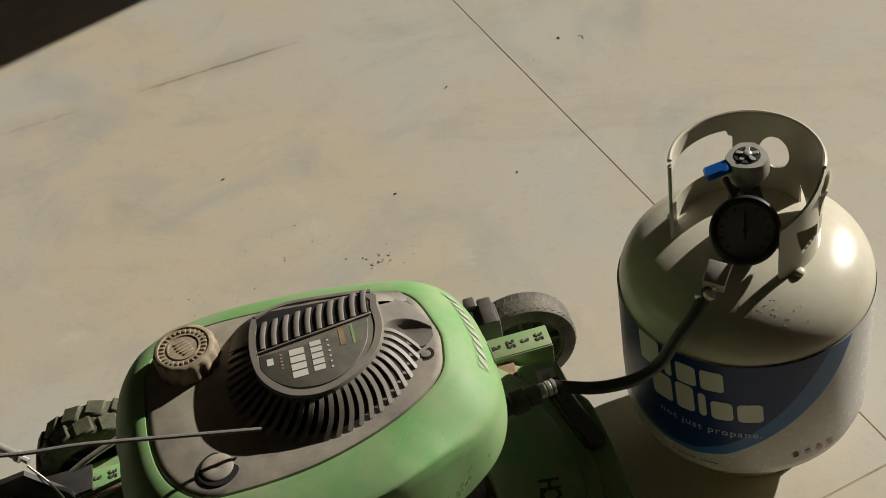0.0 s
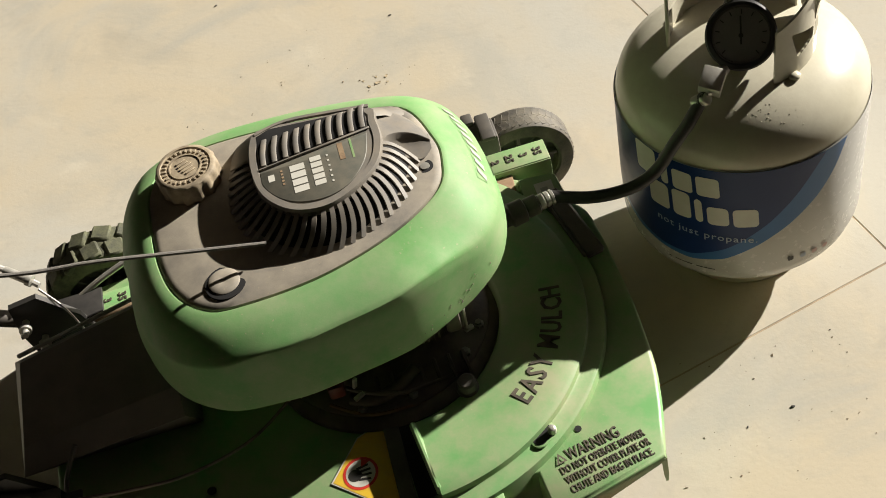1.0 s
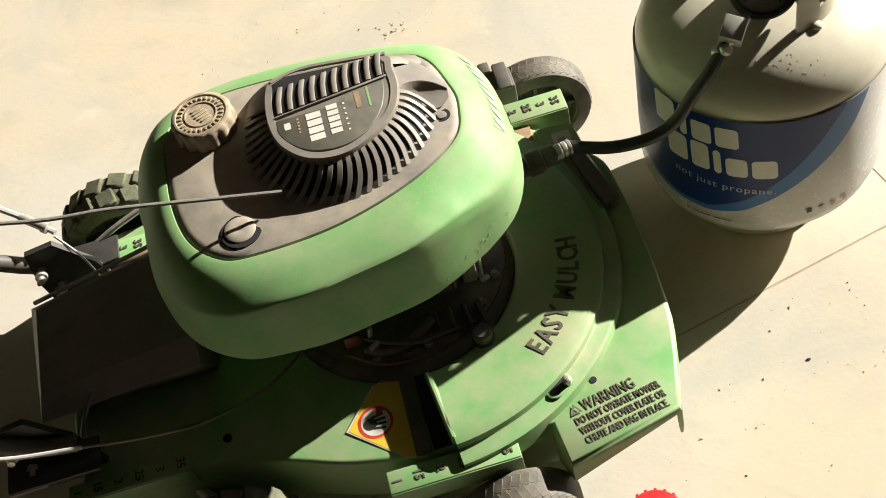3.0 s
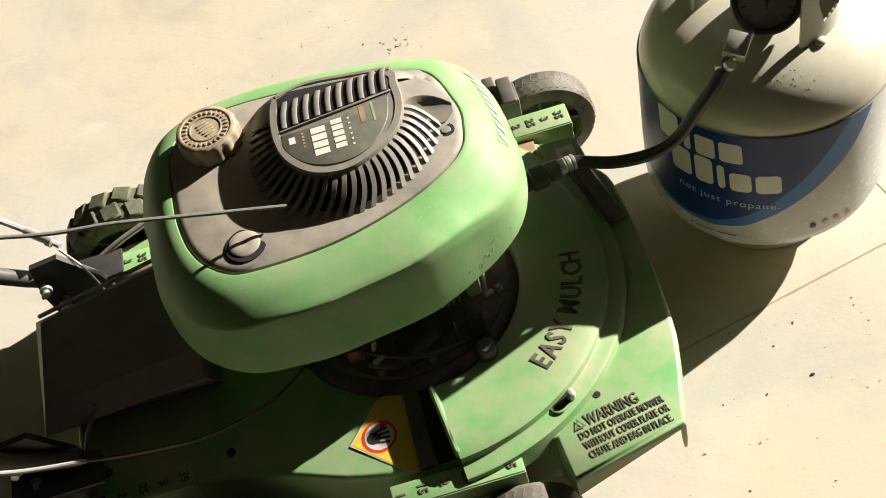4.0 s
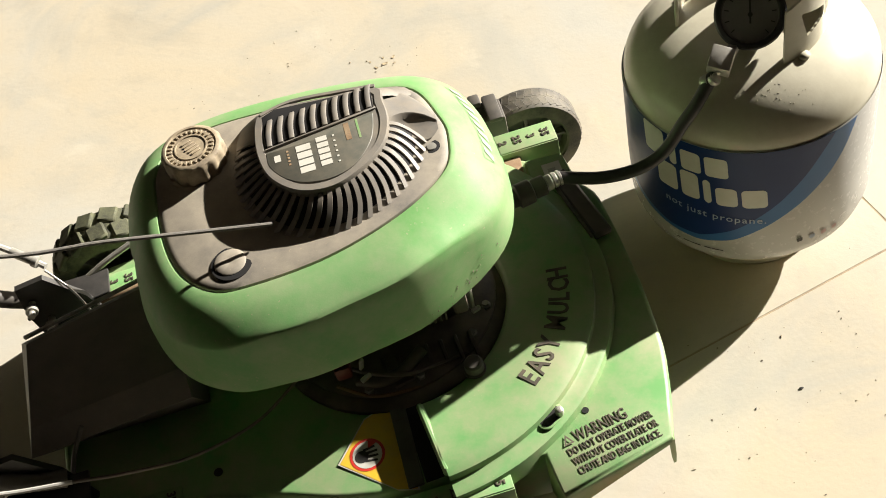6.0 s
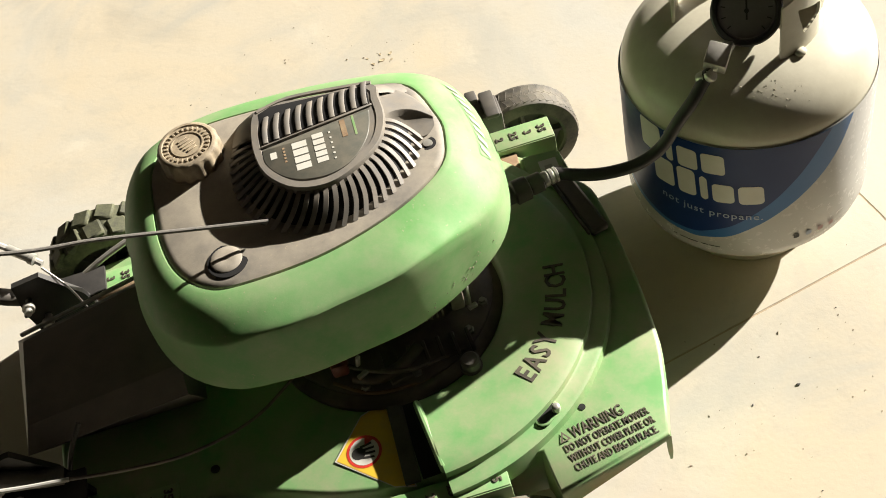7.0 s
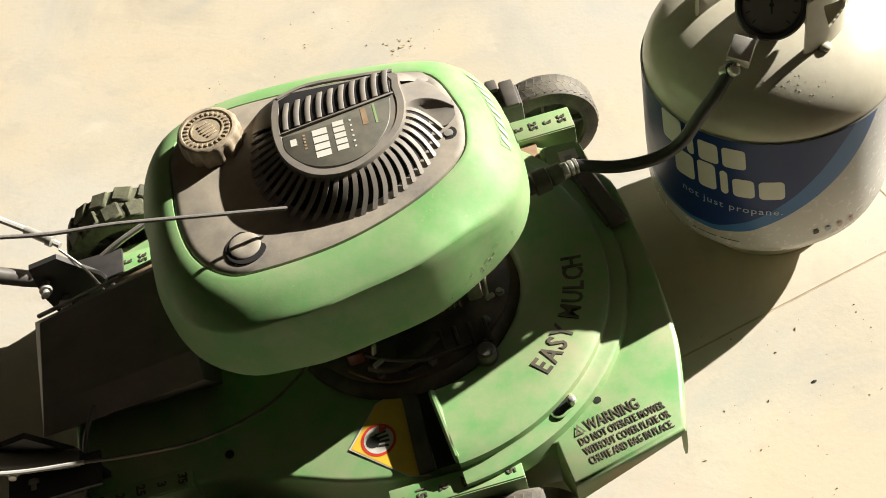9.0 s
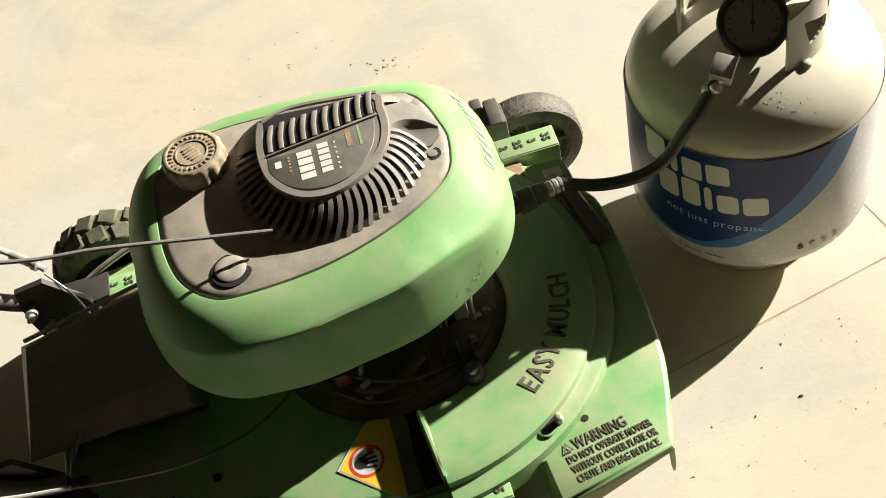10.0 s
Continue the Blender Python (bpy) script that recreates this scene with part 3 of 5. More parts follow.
hose = thing("gas_hose", "black rubber gas hose with crimped steel ends", "hose")
A = Vector((-0.031, -0.112, 0.391))
blk = box(-0.0130, 0.0130, -0.014, 0.014, -0.011, 0.011, 0.0015, 2)
BF = frame_to(A, (0.93, -0.20, -0.16), (0.34, 0.86, 0.38))
blk.transform(BF)
part("elbow_block", blk, STEEL, hose, "bright zinc elbow block")
sc_ = lathe([(0.0035, 0.0), (0.0035, 0.007), (0.006, 0.0075), (0.006, 0.0115), (0.001, 0.012)], 12, frame_to(BF @ Vector((0.010, -0.009, 0)), (0, 0, 1), (0, 1, 0)))
part("screw", sc_, STEEL, hose)
hp = [tuple(A + Vector((-0.006, -0.014, -0.014))), (-0.043, -0.124, 0.372), (-0.059, -0.137, 0.345), (-0.075, -0.146, 0.322), (-0.094, -0.157, 0.292), (-0.117, -0.166, 0.275), (-0.144, -0.172, 0.266), (-0.178, -0.176, 0.262), mw(0.246, 0.0, 0.261)]
part("rubber_tube", tube(hp, 0.0078, 14), HOSE, hose, "smooth black rubber tube")
part("ferrule", lathe([(0.0068, 0), (0.0080, 0.002), (0.0080, 0.006), (0.0070, 0.008), (0.0082, 0.010), (0.0082, 0.018), (0.0078, 0.02)], 16, axis(Vector(hp[0]) + (Vector(hp[0]) - Vector(hp[1])) * 0.25, Vector(hp[1]) - Vector(hp[0]))), STEEL, hose, "crimped steel ferrule")
e0, e1 = Vector(mw(0.250, -0.001, 0.261)), Vector(mw(0.185, -0.010, 0.258))
dirn = (e1 - e0).normalized()
EF = frame_to(e0, Vector((0, 0, 1)).cross(dirn), dirn.cross(Vector((0, 0, 1)).cross(dirn)))
part("ferrule", lathe([(0.0078, 0), (0.0098, 0.001), (0.0098, 0.004), (0.008, 0.005), (0.0098, 0.007), (0.0098, 0.011), (0.008, 0.012), (0.0100, 0.014), (0.0100, 0.02), (0.008, 0.021)], 16, EF), STEEL, hose, "crimped steel ferrule")
part("quick_coupler", lathe([(0.008, 0.02), (0.0125, 0.022), (0.0125, 0.036), (0.011, 0.038), (0.0150, 0.040), (0.0155, 0.058), (0.0120, 0.060), (0.011, 0.085), (0.003, 0.086)], 18, EF), BLACK, hose, "black quick coupler")


# ---- lawn mower ----
mower = thing("lawn_mower", "dusty green walk-behind lawn mower with a black topped engine shroud", "lawn mower", MOWER)
PLATE_Z, RING_X, RING_Y = 0.155, 0.0, -0.05
OUTLINE = [(0.272, 0.095), (0.303, 0.055), (0.307, -0.01), (0.309, -0.11), (0.303, -0.205), (0.288, -0.268), (0.270, -0.325), (0.1340, -0.356), (0.127, -0.300), (0.06, -0.297), (0.0, -0.291), (-0.05, -0.284), (-0.115, -0.268), (-0.18, -0.240), (-0.25, -0.216), (-0.40, -0.20), (-0.43, -0.18), (-0.43, 0.16), (-0.40, 0.18), (-0.20, 0.20), (0.0, 0.205), (0.12, 0.19), (0.20, 0.165), (0.245, 0.13)]
OUTLINE = OUTLINE[::-1]
smooth_line = []
for i, p in enumerate(OUTLINE):
    a, b = OUTLINE[i - 1], OUTLINE[(i + 1) % len(OUTLINE)]
    hard = abs(p[0] - 0.1340) < 0.02 and p[1] < -0.29 or abs(p[0] - 0.270) < 0.001 and p[1] < -0.3
    if hard:
        smooth_line.append(p)
    else:
        smooth_line += [(p[0] * 0.75 + a[0] * 0.25, p[1] * 0.75 + a[1] * 0.25), (p[0] * 0.86 + (a[0] + b[0]) * 0.07, p[1] * 0.86 + (a[1] + b[1]) * 0.07), (p[0] * 0.75 + b[0] * 0.25, p[1] * 0.75 + b[1] * 0.25)]
DECK = smooth_line
area = sum(DECK[i - 1][0] * DECK[i][1] - DECK[i][0] * DECK[i - 1][1] for i in range(len(DECK)))
if area < 0:
    DECK = DECK[::-1]


def deck_z(x, y):
    """The plate falls a little to the rear and right."""
    return PLATE_Z - 0.010 * max(0.0, min(1.0, -x / 0.3)) - 0.004 * max(0.0, min(1.0, (-0.16 - y) / 0.14)) * max(0.0, min(1.0, (0.08 - x) / 0.1))


def deck_ring(d, dz):
    return [(x, y, deck_z(x, y) + dz) for x, y in inset(DECK, d)]


skirt = [(x, y, 0.138 if x > 0.15 and y < -0.29 else (0.118 if x > 0.12 and y < -0.30 else 0.070)) for x, y in DECK]
skirt = [(x - 0.016 * max(0.0, min(1.0, (x - 0.25) / 0.03)), y, z) for x, y, z in skirt]
deck = sharp(part("deck", loft([skirt, deck_ring(0.0, -0.010), deck_ring(0.001, -0.004), deck_ring(0.0035, -0.001), deck_ring(0.007, 0.0)], False, True), GREEN, mower, "dusty green pressed steel deck"), 50)
# turned-down corner of the front lip
part("lip_corner", loft([[(0.270, -0.300, 0.150), (0.275, -0.300, 0.150), (0.271, -0.325, 0.150), (0.264, -0.325, 0.150)], [(0.272, -0.305, 0.115), (0.276, -0.305, 0.115), (0.272, -0.325, 0.115), (0.266, -0.325, 0.115)], [(0.272, -0.312, 0.092), (0.275, -0.312, 0.092), (0.272, -0.322, 0.092), (0.269, -0.322, 0.092)]]), GREEN, deck)

# housing of the blade: a raised ring that ends in a lip on the right side
RPROF = [(0.1460, 0.150), (0.1465, 0.172), (0.1490, 0.1765), (0.1530, 0.1785), (0.176, 0.1815), (0.200, 0.1835), (0.226, 0.184), (0.246, 0.181), (0.252, 0.178), (0.2535, 0.170), (0.256, 0.1685), (0.268, 0.1680), (0.2725, 0.166), (0.2745, 0.156), (0.276, 0.140)]


def ring_point(a, r, z):
    grow = 1.0 + 0.02 * max(0.0, math.cos(radians(a + 60)))
    return (RING_X + r * grow * math.cos(radians(a)), RING_Y + r * math.sin(radians(a)), z)


rows = []
for a in range(-86, 181, 2):
    rows.append([ring_point(a, r, z) for r, z in RPROF] + [ring_point(a, r, 0.140) for r in (0.26, 0.20, 0.1475)])
housing = sharp(part("blade_housing", loft(rows), GREEN, mower, "green rounded blade housing with raised words"), 40)
# lit edge of the cover at the lip
lip = rod(ring_point(-87.3, 0.151, 0.1775), ring_point(-86.0, 0.246, 0.1745), 0.0085, 0.016, 0.0028)
part("cover_lip", lip, GREEN, housing)
for k, (w, a) in enumerate(zip("EASY MULCH", (-50.0, -45.2, -40.6, -36.0, 0, -28.2, -22.4, -17.8, -13.2, -8.4))):
    if w == " ":
        continue
    t = text_mesh(w, 0.0355, 0.0009, bold=0.0006)
    xs = [v.co.x for v in t.verts]
    mid = (min(xs) + max(xs)) / 2
    o = Vector(ring_point(a, 0.1955, 0.1838))
    outw = Vector((math.cos(radians(a)), math.sin(radians(a)), 0))
    along = Vector((-math.sin(radians(a)), math.cos(radians(a)), 0))
    t.transform(frame_to(o, along, -outw) @ Matrix.Diagonal((0.74, 1, 1, 1)) @ Matrix.Translation((-mid, -0.028, 0)))
    part("raised_letter", t, WORNINK, housing, "worn dark raised letter")
# slot with its stud, and holes; flat near-black shapes paint their inner shade
slot = []
for k in range(20):
    a = 2 * math.pi * k / 20
    slot.append((0.0085 * math.cos(a) + math.copysign(0.0065, math.cos(a)), 0.0085 * math.sin(a)))
SM = pose(0.147, -0.262, 0.1695, 0, 0, 35)
rim = [(x * 1.22, y * 1.28) for x, y in slot]
part("slot_rim", slab(rim, 0.0, 0.0016, 0.0008), GREEN, housing, m=SM)
part("slot", loft([[(x, y, 0.0012) for x, y in slot], [(x * 0.98, y * 0.98, 0.0019) for x, y in slot]]), RECESS_SHADE, housing, "slotted hole painted near-black", m=SM)
part("stud", lathe([(0.0048, 0.0), (0.0048, 0.009), (0.003, 0.0105), (0.001, 0.0106)], 14, pose(0.158, -0.262, 0.171)), STEEL, housing, "short steel stud")
for x, y, z, r in ((0.188, -0.2585, PLATE_Z, 0.0042), (-0.243, -0.187, 0.1475, 0.0055)):
    part("hole", lathe([(r, 0.0), (r, 0.0009), (0.001, 0.001)], 18, pose(x, y, z)), RECESS_SHADE, deck, "small hole painted near-black")
part("bolt", lathe([(0.0135, 0), (0.0135, 0.004), (0.0115, 0.005), (0.0115, 0.016), (0.009, 0.0185), (0.001, 0.019)], 18, pose(0.0816, -0.1762, 0.1775)), BLACK, deck, "black round-headed bolt")

# raised warning on the front plate
for k, (w, s) in enumerate((("WARNING", 0.0200), ("DO NOT OPERATE MOWER", 0.0130), ("WITHOUT COVER PLATE OR", 0.0130), ("CHUTE AND BAG IN PLACE.", 0.0130))):
    t = text_mesh(w, s, 0.0003, bold=0.00015)
    xs = [v.co.x for v in t.verts]
    want = (0.066, 0.105, 0.106, 0.103)[k]
    t.transform(Matrix.Translation((0.0, -0.016 - 0.0131 * k, 0)) @ Matrix.Diagonal((want / (max(xs) - min(xs)), 1.05, 1, 1)))
    base = frame_to((0.1515, -0.2965, PLATE_Z + 0.0007), (0.986, 0.165, 0), (-0.165, 0.986, 0))
    t.transform(base @ Matrix.Translation((0.015 if k == 0 else 0.0, 0.016, 0)))
    part("warning_line", t, WORNINK, deck, "worn raised warning words")
tri = [(0.0, 0.0), (0.013, 0.0), (0.0065, 0.0135)]
tri_in = [(0.0032, 0.0018), (0.0098, 0.0018), (0.0065, 0.0095)]
tb = bmesh.new()
o_, i_ = [tb.verts.new((x, y, 0.001)) for x, y in tri], [tb.verts.new((x, y, 0.001)) for x, y in tri_in]
for k in range(3):
    tb.faces.new((o_[k], o_[(k + 1) % 3], i_[(k + 1) % 3], i_[k]))
tb.transform(base)
part("warning_triangle", tb, WORNINK, deck)

# danger sticker and strip on the right side
sl = lambda x, y, d=0.0: (x, y, deck_z(x, y) + d)
STICK = [(-0.1005, -0.2281), (-0.0425, -0.2821), (-0.0199, -0.2890), (-0.0287, -0.1706), (-0.0610, -0.1813)]


def on_deck(outline, d):
    bm = bmesh.new()
    f = bm.faces.new([bm.verts.new((x, y, 0)) for x, y in outline])
    bmesh.ops.triangulate(bm, faces=[f])
    for _ in range(2):
        bmesh.ops.subdivide_edges(bm, edges=bm.edges[:], cuts=1, use_grid_fill=True)
    for v in bm.verts:
        v.co.z = deck_z(v.co.x, v.co.y) + d
    bmesh.ops.recalc_face_normals(bm, faces=bm.faces)
    if bm.faces[:][0].normal.z < 0:
        bmesh.ops.reverse_faces(bm, faces=bm.faces)
    return bm


def blob(cx, cy, rx, ry, n=24, a0=0.0):
    return [(cx + rx * math.cos(2 * math.pi * k / n), cy + ry * math.sin(2 * math.pi * k / n)) for k in range(n)]


part("sticker_edge", on_deck([(x + (x + 0.055) * 0.06, y + (y + 0.23) * 0.04) for x, y in STICK], 0.0007), PALE, deck)
sticker = part("danger_sticker", on_deck(STICK, 0.0010), YELLOW, mower, "yellow danger sticker with a red ring")
PX, PY = -0.0668, -0.2272
part("ring_print", on_deck(blob(PX, PY, 0.0212, 0.0212), 0.0013), RED, sticker)
part("disc_print", on_deck(blob(PX, PY, 0.0178, 0.0178), 0.0015), PALE, sticker)
# plain dark pictogram and a red wedge
part("pictogram", on_deck([(PX + 0.0085 * math.cos(2 * math.pi * k / 14) - 0.007, PY + 0.0080 * math.sin(2 * math.pi * k / 14) - 0.001) for k in range(14)], 0.0017), INK, sticker)
for k in range(4):
    h_ = -0.0085 + 0.0052 * k
    part("pictogram", on_deck([(PX - 0.004, PY + h_ * 0.9 - 0.0016), (PX + 0.0135 - abs(k - 1.5) * 0.002, PY + h_ * 1.2 - 0.0014), (PX + 0.0135 - abs(k - 1.5) * 0.002, PY + h_ * 1.2 + 0.0014), (PX - 0.004, PY + h_ * 0.9 + 0.0016)], 0.0017), INK, sticker)
part("pictogram", on_deck([(PX + 0.002, PY + 0.007), (PX + 0.014, PY + 0.0125), (PX + 0.004, PY + 0.0175)], 0.0017), RED, sticker)
strip = part("danger_strip", rod(sl(-0.0195, -0.178, 0.002), sl(-0.0205, -0.288, 0.004), 0.019, 0.004, 0.001), BLACK, mower, "dark danger strip")
t = text_mesh("DANGER", 0.0165, 0.0002)
xs = [v.co.x for v in t.verts]
t.transform(frame_to(sl(-0.026, -0.196, 0.0046), (0, -0.99, -0.11), (1, 0, 0)) @ Matrix.Diagonal((0.074 / max(xs), 1, 1, 1)))
part("strip_words", t, WORNINK, strip)
# shade behind the cover lip, painted as a near-black bar on the deck
part("discharge_shade", rod(sl(0.0, -0.185, 0.001), sl(0.004, -0.285, 0.001), 0.026, 0.003), RECESS_SHADE, deck, "near-black bar painting the shade at the discharge slot")


# height adjuster brackets with raised numbers
def bracket(name, u0, u1, v0, v1, z, drop, sizes, label):
    """A bent strip: a level top, two flanges, a front end; v1 is the outer side."""
    w = 0.003
    top = join(box(u0, u1, min(v0, v1), max(v0, v1), z - w, z, 0.0014), box(u0, u1, v1 - w / 2, v1 + w / 2, z - drop, z - w * 0.5, 0.001), box(u0, u1, v0 - w / 2, v0 + w / 2, z - drop * 1.2, z - w * 0.5, 0.001), box(u1 - w, u1, min(v0, v1), max(v0, v1), z - drop, z - w * 0.5, 0.001))
    ob = sharp(part(name, top, GREEN, mower, label))
    n = len(sizes)
    for k, wd in enumerate(sizes):
        t = text_mesh(wd, 0.0150, 0.0007, bold=0.0003)
        xs = [v.co.x for v in t.verts]
        uu = u0 + 0.012 + (u1 - u0 - 0.024) * k / max(n - 1, 1)
        t.transform(frame_to((uu, (v0 + v1) / 2, z + 0.0004), (0, -1, 0), (1, 0, 0)) @ Matrix.Translation((-(min(xs) + max(xs)) / 2, -0.0065, 0)))
        part("raised_number", t, WORNINK, ob)
    return ob


NUMS = ("1", "15", "2", "25", "3", "35")
bracket("height_bracket", -0.068, 0.084, -0.300, -0.328, 0.160, 0.03, NUMS, "green height bracket with raised numbers")
bracket("height_bracket", 0.160, 0.282, 0.150, 0.186, 0.166, 0.035, NUMS, "green height bracket with raised numbers")
bracket("height_bracket", -0.44, -0.289, -0.188, -0.212, 0.146, 0.03, NUMS, "green height bracket with raised numbers")
bracket("height_bracket", -0.43, -0.305, 0.120, 0.150, 0.166, 0.03, NUMS, "green height bracket with raised numbers")

# front left corner: stepped box with a label, rust and the black edging strip
cb = loft([[(0.215, 0.045, 0.14), (0.290, 0.060, 0.14), (0.284, 0.128, 0.14), (0.222, 0.135, 0.14)], [(0.222, 0.060, 0.166), (0.280, 0.072, 0.168), (0.277, 0.122, 0.168), (0.228, 0.128, 0.166)]])
bmesh.ops.bevel(cb, geom=cb.edges[:], offset=0.003, segments=2, affect="EDGES", clamp_overlap=True)
cbx = sharp(part("corner_box", cb, GREEN, mower, "green stepped corner of the deck"))
part("corner_label", box(0.246, 0.270, 0.080, 0.108, 0.1682, 0.1692), PALE, cbx, "scuffed white label")
part("label_mark", box(0.252, 0.262, 0.082, 0.098, 0.1693, 0.1697), WORNPRINT, cbx)
part("rust_patch", slab([(0.170, 0.100), (0.222, 0.105), (0.226, 0.145), (0.175, 0.150)], 0.150, 0.1575, 0.002), RUST, deck, "rusty dirt patch")
part("edging_strip", rod((0.262, 0.092, 0.164), (0.287, -0.030, 0.164), 0.026, 0.012, 0.004), BLACK, deck, "black plastic edging strip")
part("edging_rib", rod((0.249, 0.088, 0.169), (0.272, -0.032, 0.169), 0.004, 0.006, 0.0015), RUBBER, deck)


# wheels
def wheel(u, v, r, w, knobby, label):
    W = pose(u, v, r, 90)
    mat = MUDDY if knobby else RUBBER
    rr = r - (0.0045 if knobby else 0.0)
    tp = [(rr * 0.74, -w / 2), (rr * 0.90, -w / 2), (rr * 0.97, -w * 0.46), (rr, -w * 0.36), (rr, w * 0.36), (rr * 0.97, w * 0.46), (rr * 0.90, w / 2), (rr * 0.74, w / 2)]
    bm = loft([circle(a, z, 56) for a, z in tp], False, False)
    bm.transform(W)
    tyre = sharp(part("tyre", bm, mat, mower, label), 40)
    n = 17 if knobby else 44
    for k in range(n):
        a = 2 * math.pi * k / n
        for s in (-1, 1):
            if knobby:
                b = rod((rr - 0.002, s * w * 0.02, 0), (rr - 0.004, s * w * 0.49, 0), 0.0265, 0.013, 0.0025, (1, 0, 0))
                b.transform(Matrix.Rotation(s * 0.25, 4, "X"))
            else:
                b = rod((rr - 0.0008, s * w * 0.02, 0), (rr - 0.0008, s * w * 0.38, 0), 0.0104, 0.0018, 0.0003, (1, 0, 0))
                b.transform(Matrix.Rotation(s * 0.35, 4, "X"))
            b.transform(W @ Matrix.Rotation(a + (math.pi / n if s > 0 else 0), 4, "Z") @ Matrix.Rotation(radians(90), 4, "X"))
            part("tread_block", b, mat, tyre)
    rim_m = RIMGREEN if not knobby else BLACK
    rb = loft([circle(a, z, 48) for a, z in ((r * 0.76, -w * 0.44), (r * 0.70, -w * 0.44), (r * 0.68, -w * 0.1), (r * 0.68, w * 0.1), (r * 0.70, w * 0.44), (r * 0.76, w * 0.44))], False, False)
    rb.transform(W)
    rim_o = part("rim", rb, rim_m, mower, "dusty green plastic rim" if not knobby else "black rim")
    part("disc", lathe([(r * 0.69, -0.003), (r * 0.69, 0.003), (0.001, 0.003)], 40, W), BLACK, rim_o)
    for k in range(8):
        s = rod((r * 0.15, 0, 0), (r * 0.70, 0, 0), 0.006, w * 0.6, 0.001)
        s.transform(W @ Matrix.Rotation(2 * math.pi * k / 8, 4, "Z"))
        part("spoke", s, BLACK, rim_o)
    part("hub", lathe([(r * 0.2, -w * 0.5), (r * 0.22, -w * 0.4), (r * 0.22, w * 0.4), (r * 0.2, w * 0.5)], 24, W), BLACK, rim_o)


wheel(0.256, 0.250, 0.078, 0.044, False, "worn dusty front tyre")
wheel(0.066, -0.356, 0.073, 0.046, False, "worn dusty front tyre with fine tread")
wheel(-0.345, 0.224, 0.096, 0.058, True, "muddy lugged rear tyre")
wheel(-0.258, -0.284, 0.080, 0.050, True, "muddy lugged rear tyre")
# black adjuster latch beside the front wheel
part("adjuster_latch", join(box(0.182, 0.226, 0.205, 0.245, 0.135, 0.178, 0.004), box(0.184, 0.200, 0.236, 0.256, 0.150, 0.186, 0.003), box(0.202, 0.222, 0.200, 0.250, 0.176, 0.184, 0.003)), BLACK, mower, "black plastic adjuster latch")
part("wheel_arm", rod((0.15, 0.200, 0.10), (0.256, 0.222, 0.078), 0.006, 0.03, 0.002), STEEL, mower)
part("wheel_arm", rod((-0.03, -0.322, 0.10), (0.066, -0.329, 0.073), 0.006, 0.03, 0.002), STEEL, mower)
part("rear_axle", tube([(-0.345, 0.20, 0.096), (-0.345, -0.1, 0.094), (-0.262, -0.26, 0.080)], 0.008, 10), STEEL, mower)

# engine under the shroud
engine = part("engine_block", join(box(-0.13, 0.09, -0.096, 0.09, 0.145, 0.30, 0.02), lathe([(0.140, 0.145), (0.140, 0.168), (0.128, 0.176), (0.10, 0.181)], 48, pose(0, -0.03, 0))), OILY, mower, "black greasy engine block")
for k in range(9):
    part("cooling_fin", box(0.012 + k * 0.0068, 0.0142 + k * 0.0068, -0.138, -0.09, 0.236, 0.285, 0.0006), OILY, engine)
part("fin_post", rod((0.100, -0.116, 0.215), (0.102, -0.118, 0.262), 0.005, 0.006, 0.001), STEEL, engine, "small bright steel bracket")
part("fin_foot", rod((0.098, -0.122, 0.216), (0.109, -0.118, 0.215), 0.006, 0.005, 0.001), STEEL, engine)
part("engine_bracket", box(0.078, 0.096, -0.130, -0.09, 0.228, 0.268, 0.004), OILY, engine)
part("exhaust_tube", tube([(-0.055, -0.144, 0.182), (-0.03, -0.154, 0.181), (0.0, -0.150, 0.183), (0.03, -0.134, 0.192)], 0.0075, 12), OILY, engine, "greasy curved pipe")
part("heat_guard", rod((-0.015, -0.160, 0.176), (0.012, -0.156, 0.178), 0.016, 0.005, 0.002), OILY, engine)
part("clip", join(rod((-0.045, -0.146, 0.206), (-0.041, -0.152, 0.230), 0.006, 0.004, 0.001), rod((-0.049, -0.160, 0.200), (-0.036, -0.154, 0.202), 0.006, 0.005, 0.001)), STEEL, engine, "bright bent clip")
part("red_plug", box(-0.076, -0.056, -0.152, -0.128, 0.200, 0.222, 0.004), DULLRED, engine, "dull red plastic plug")

part("wire", tube([(-0.060, -0.140, 0.206), (-0.030, -0.156, 0.200), (0.010, -0.160, 0.186), (0.045, -0.152, 0.176), (0.080, -0.144, 0.170)], 0.0026, 8), OILY, engine, "greasy black wire")
part("wire", tube([(-0.080, -0.146, 0.186), (-0.040, -0.166, 0.172), (0.010, -0.168, 0.167), (0.055, -0.158, 0.163)], 0.0022, 8), RUST, engine, "dirty brown wire")
for u, v in ((-0.045, -0.170), (0.018, -0.170), (0.092, -0.134), (0.118, -0.100)):
    part("bolt", lathe([(0.0062, 0.0), (0.0062, 0.004), (0.0042, 0.005), (0.0042, 0.008), (0.001, 0.0082)], 6, pose(u, v + 0.012, 0.172, 0, 0, 15)), CAST, engine, "dirty hex bolt")
part("base_flange", lathe([(0.150, 0.150), (0.150, 0.157), (0.143, 0.163), (0.136, 0.165)], 56, pose(0, -0.035, 0)), OILY, engine)
for k in range(7):
    part("rib", rod((-0.02 + k * 0.018, -0.125, 0.186), (-0.02 + k * 0.0185, -0.150, 0.170), 0.005, 0.010, 0.001), OILY, engine)

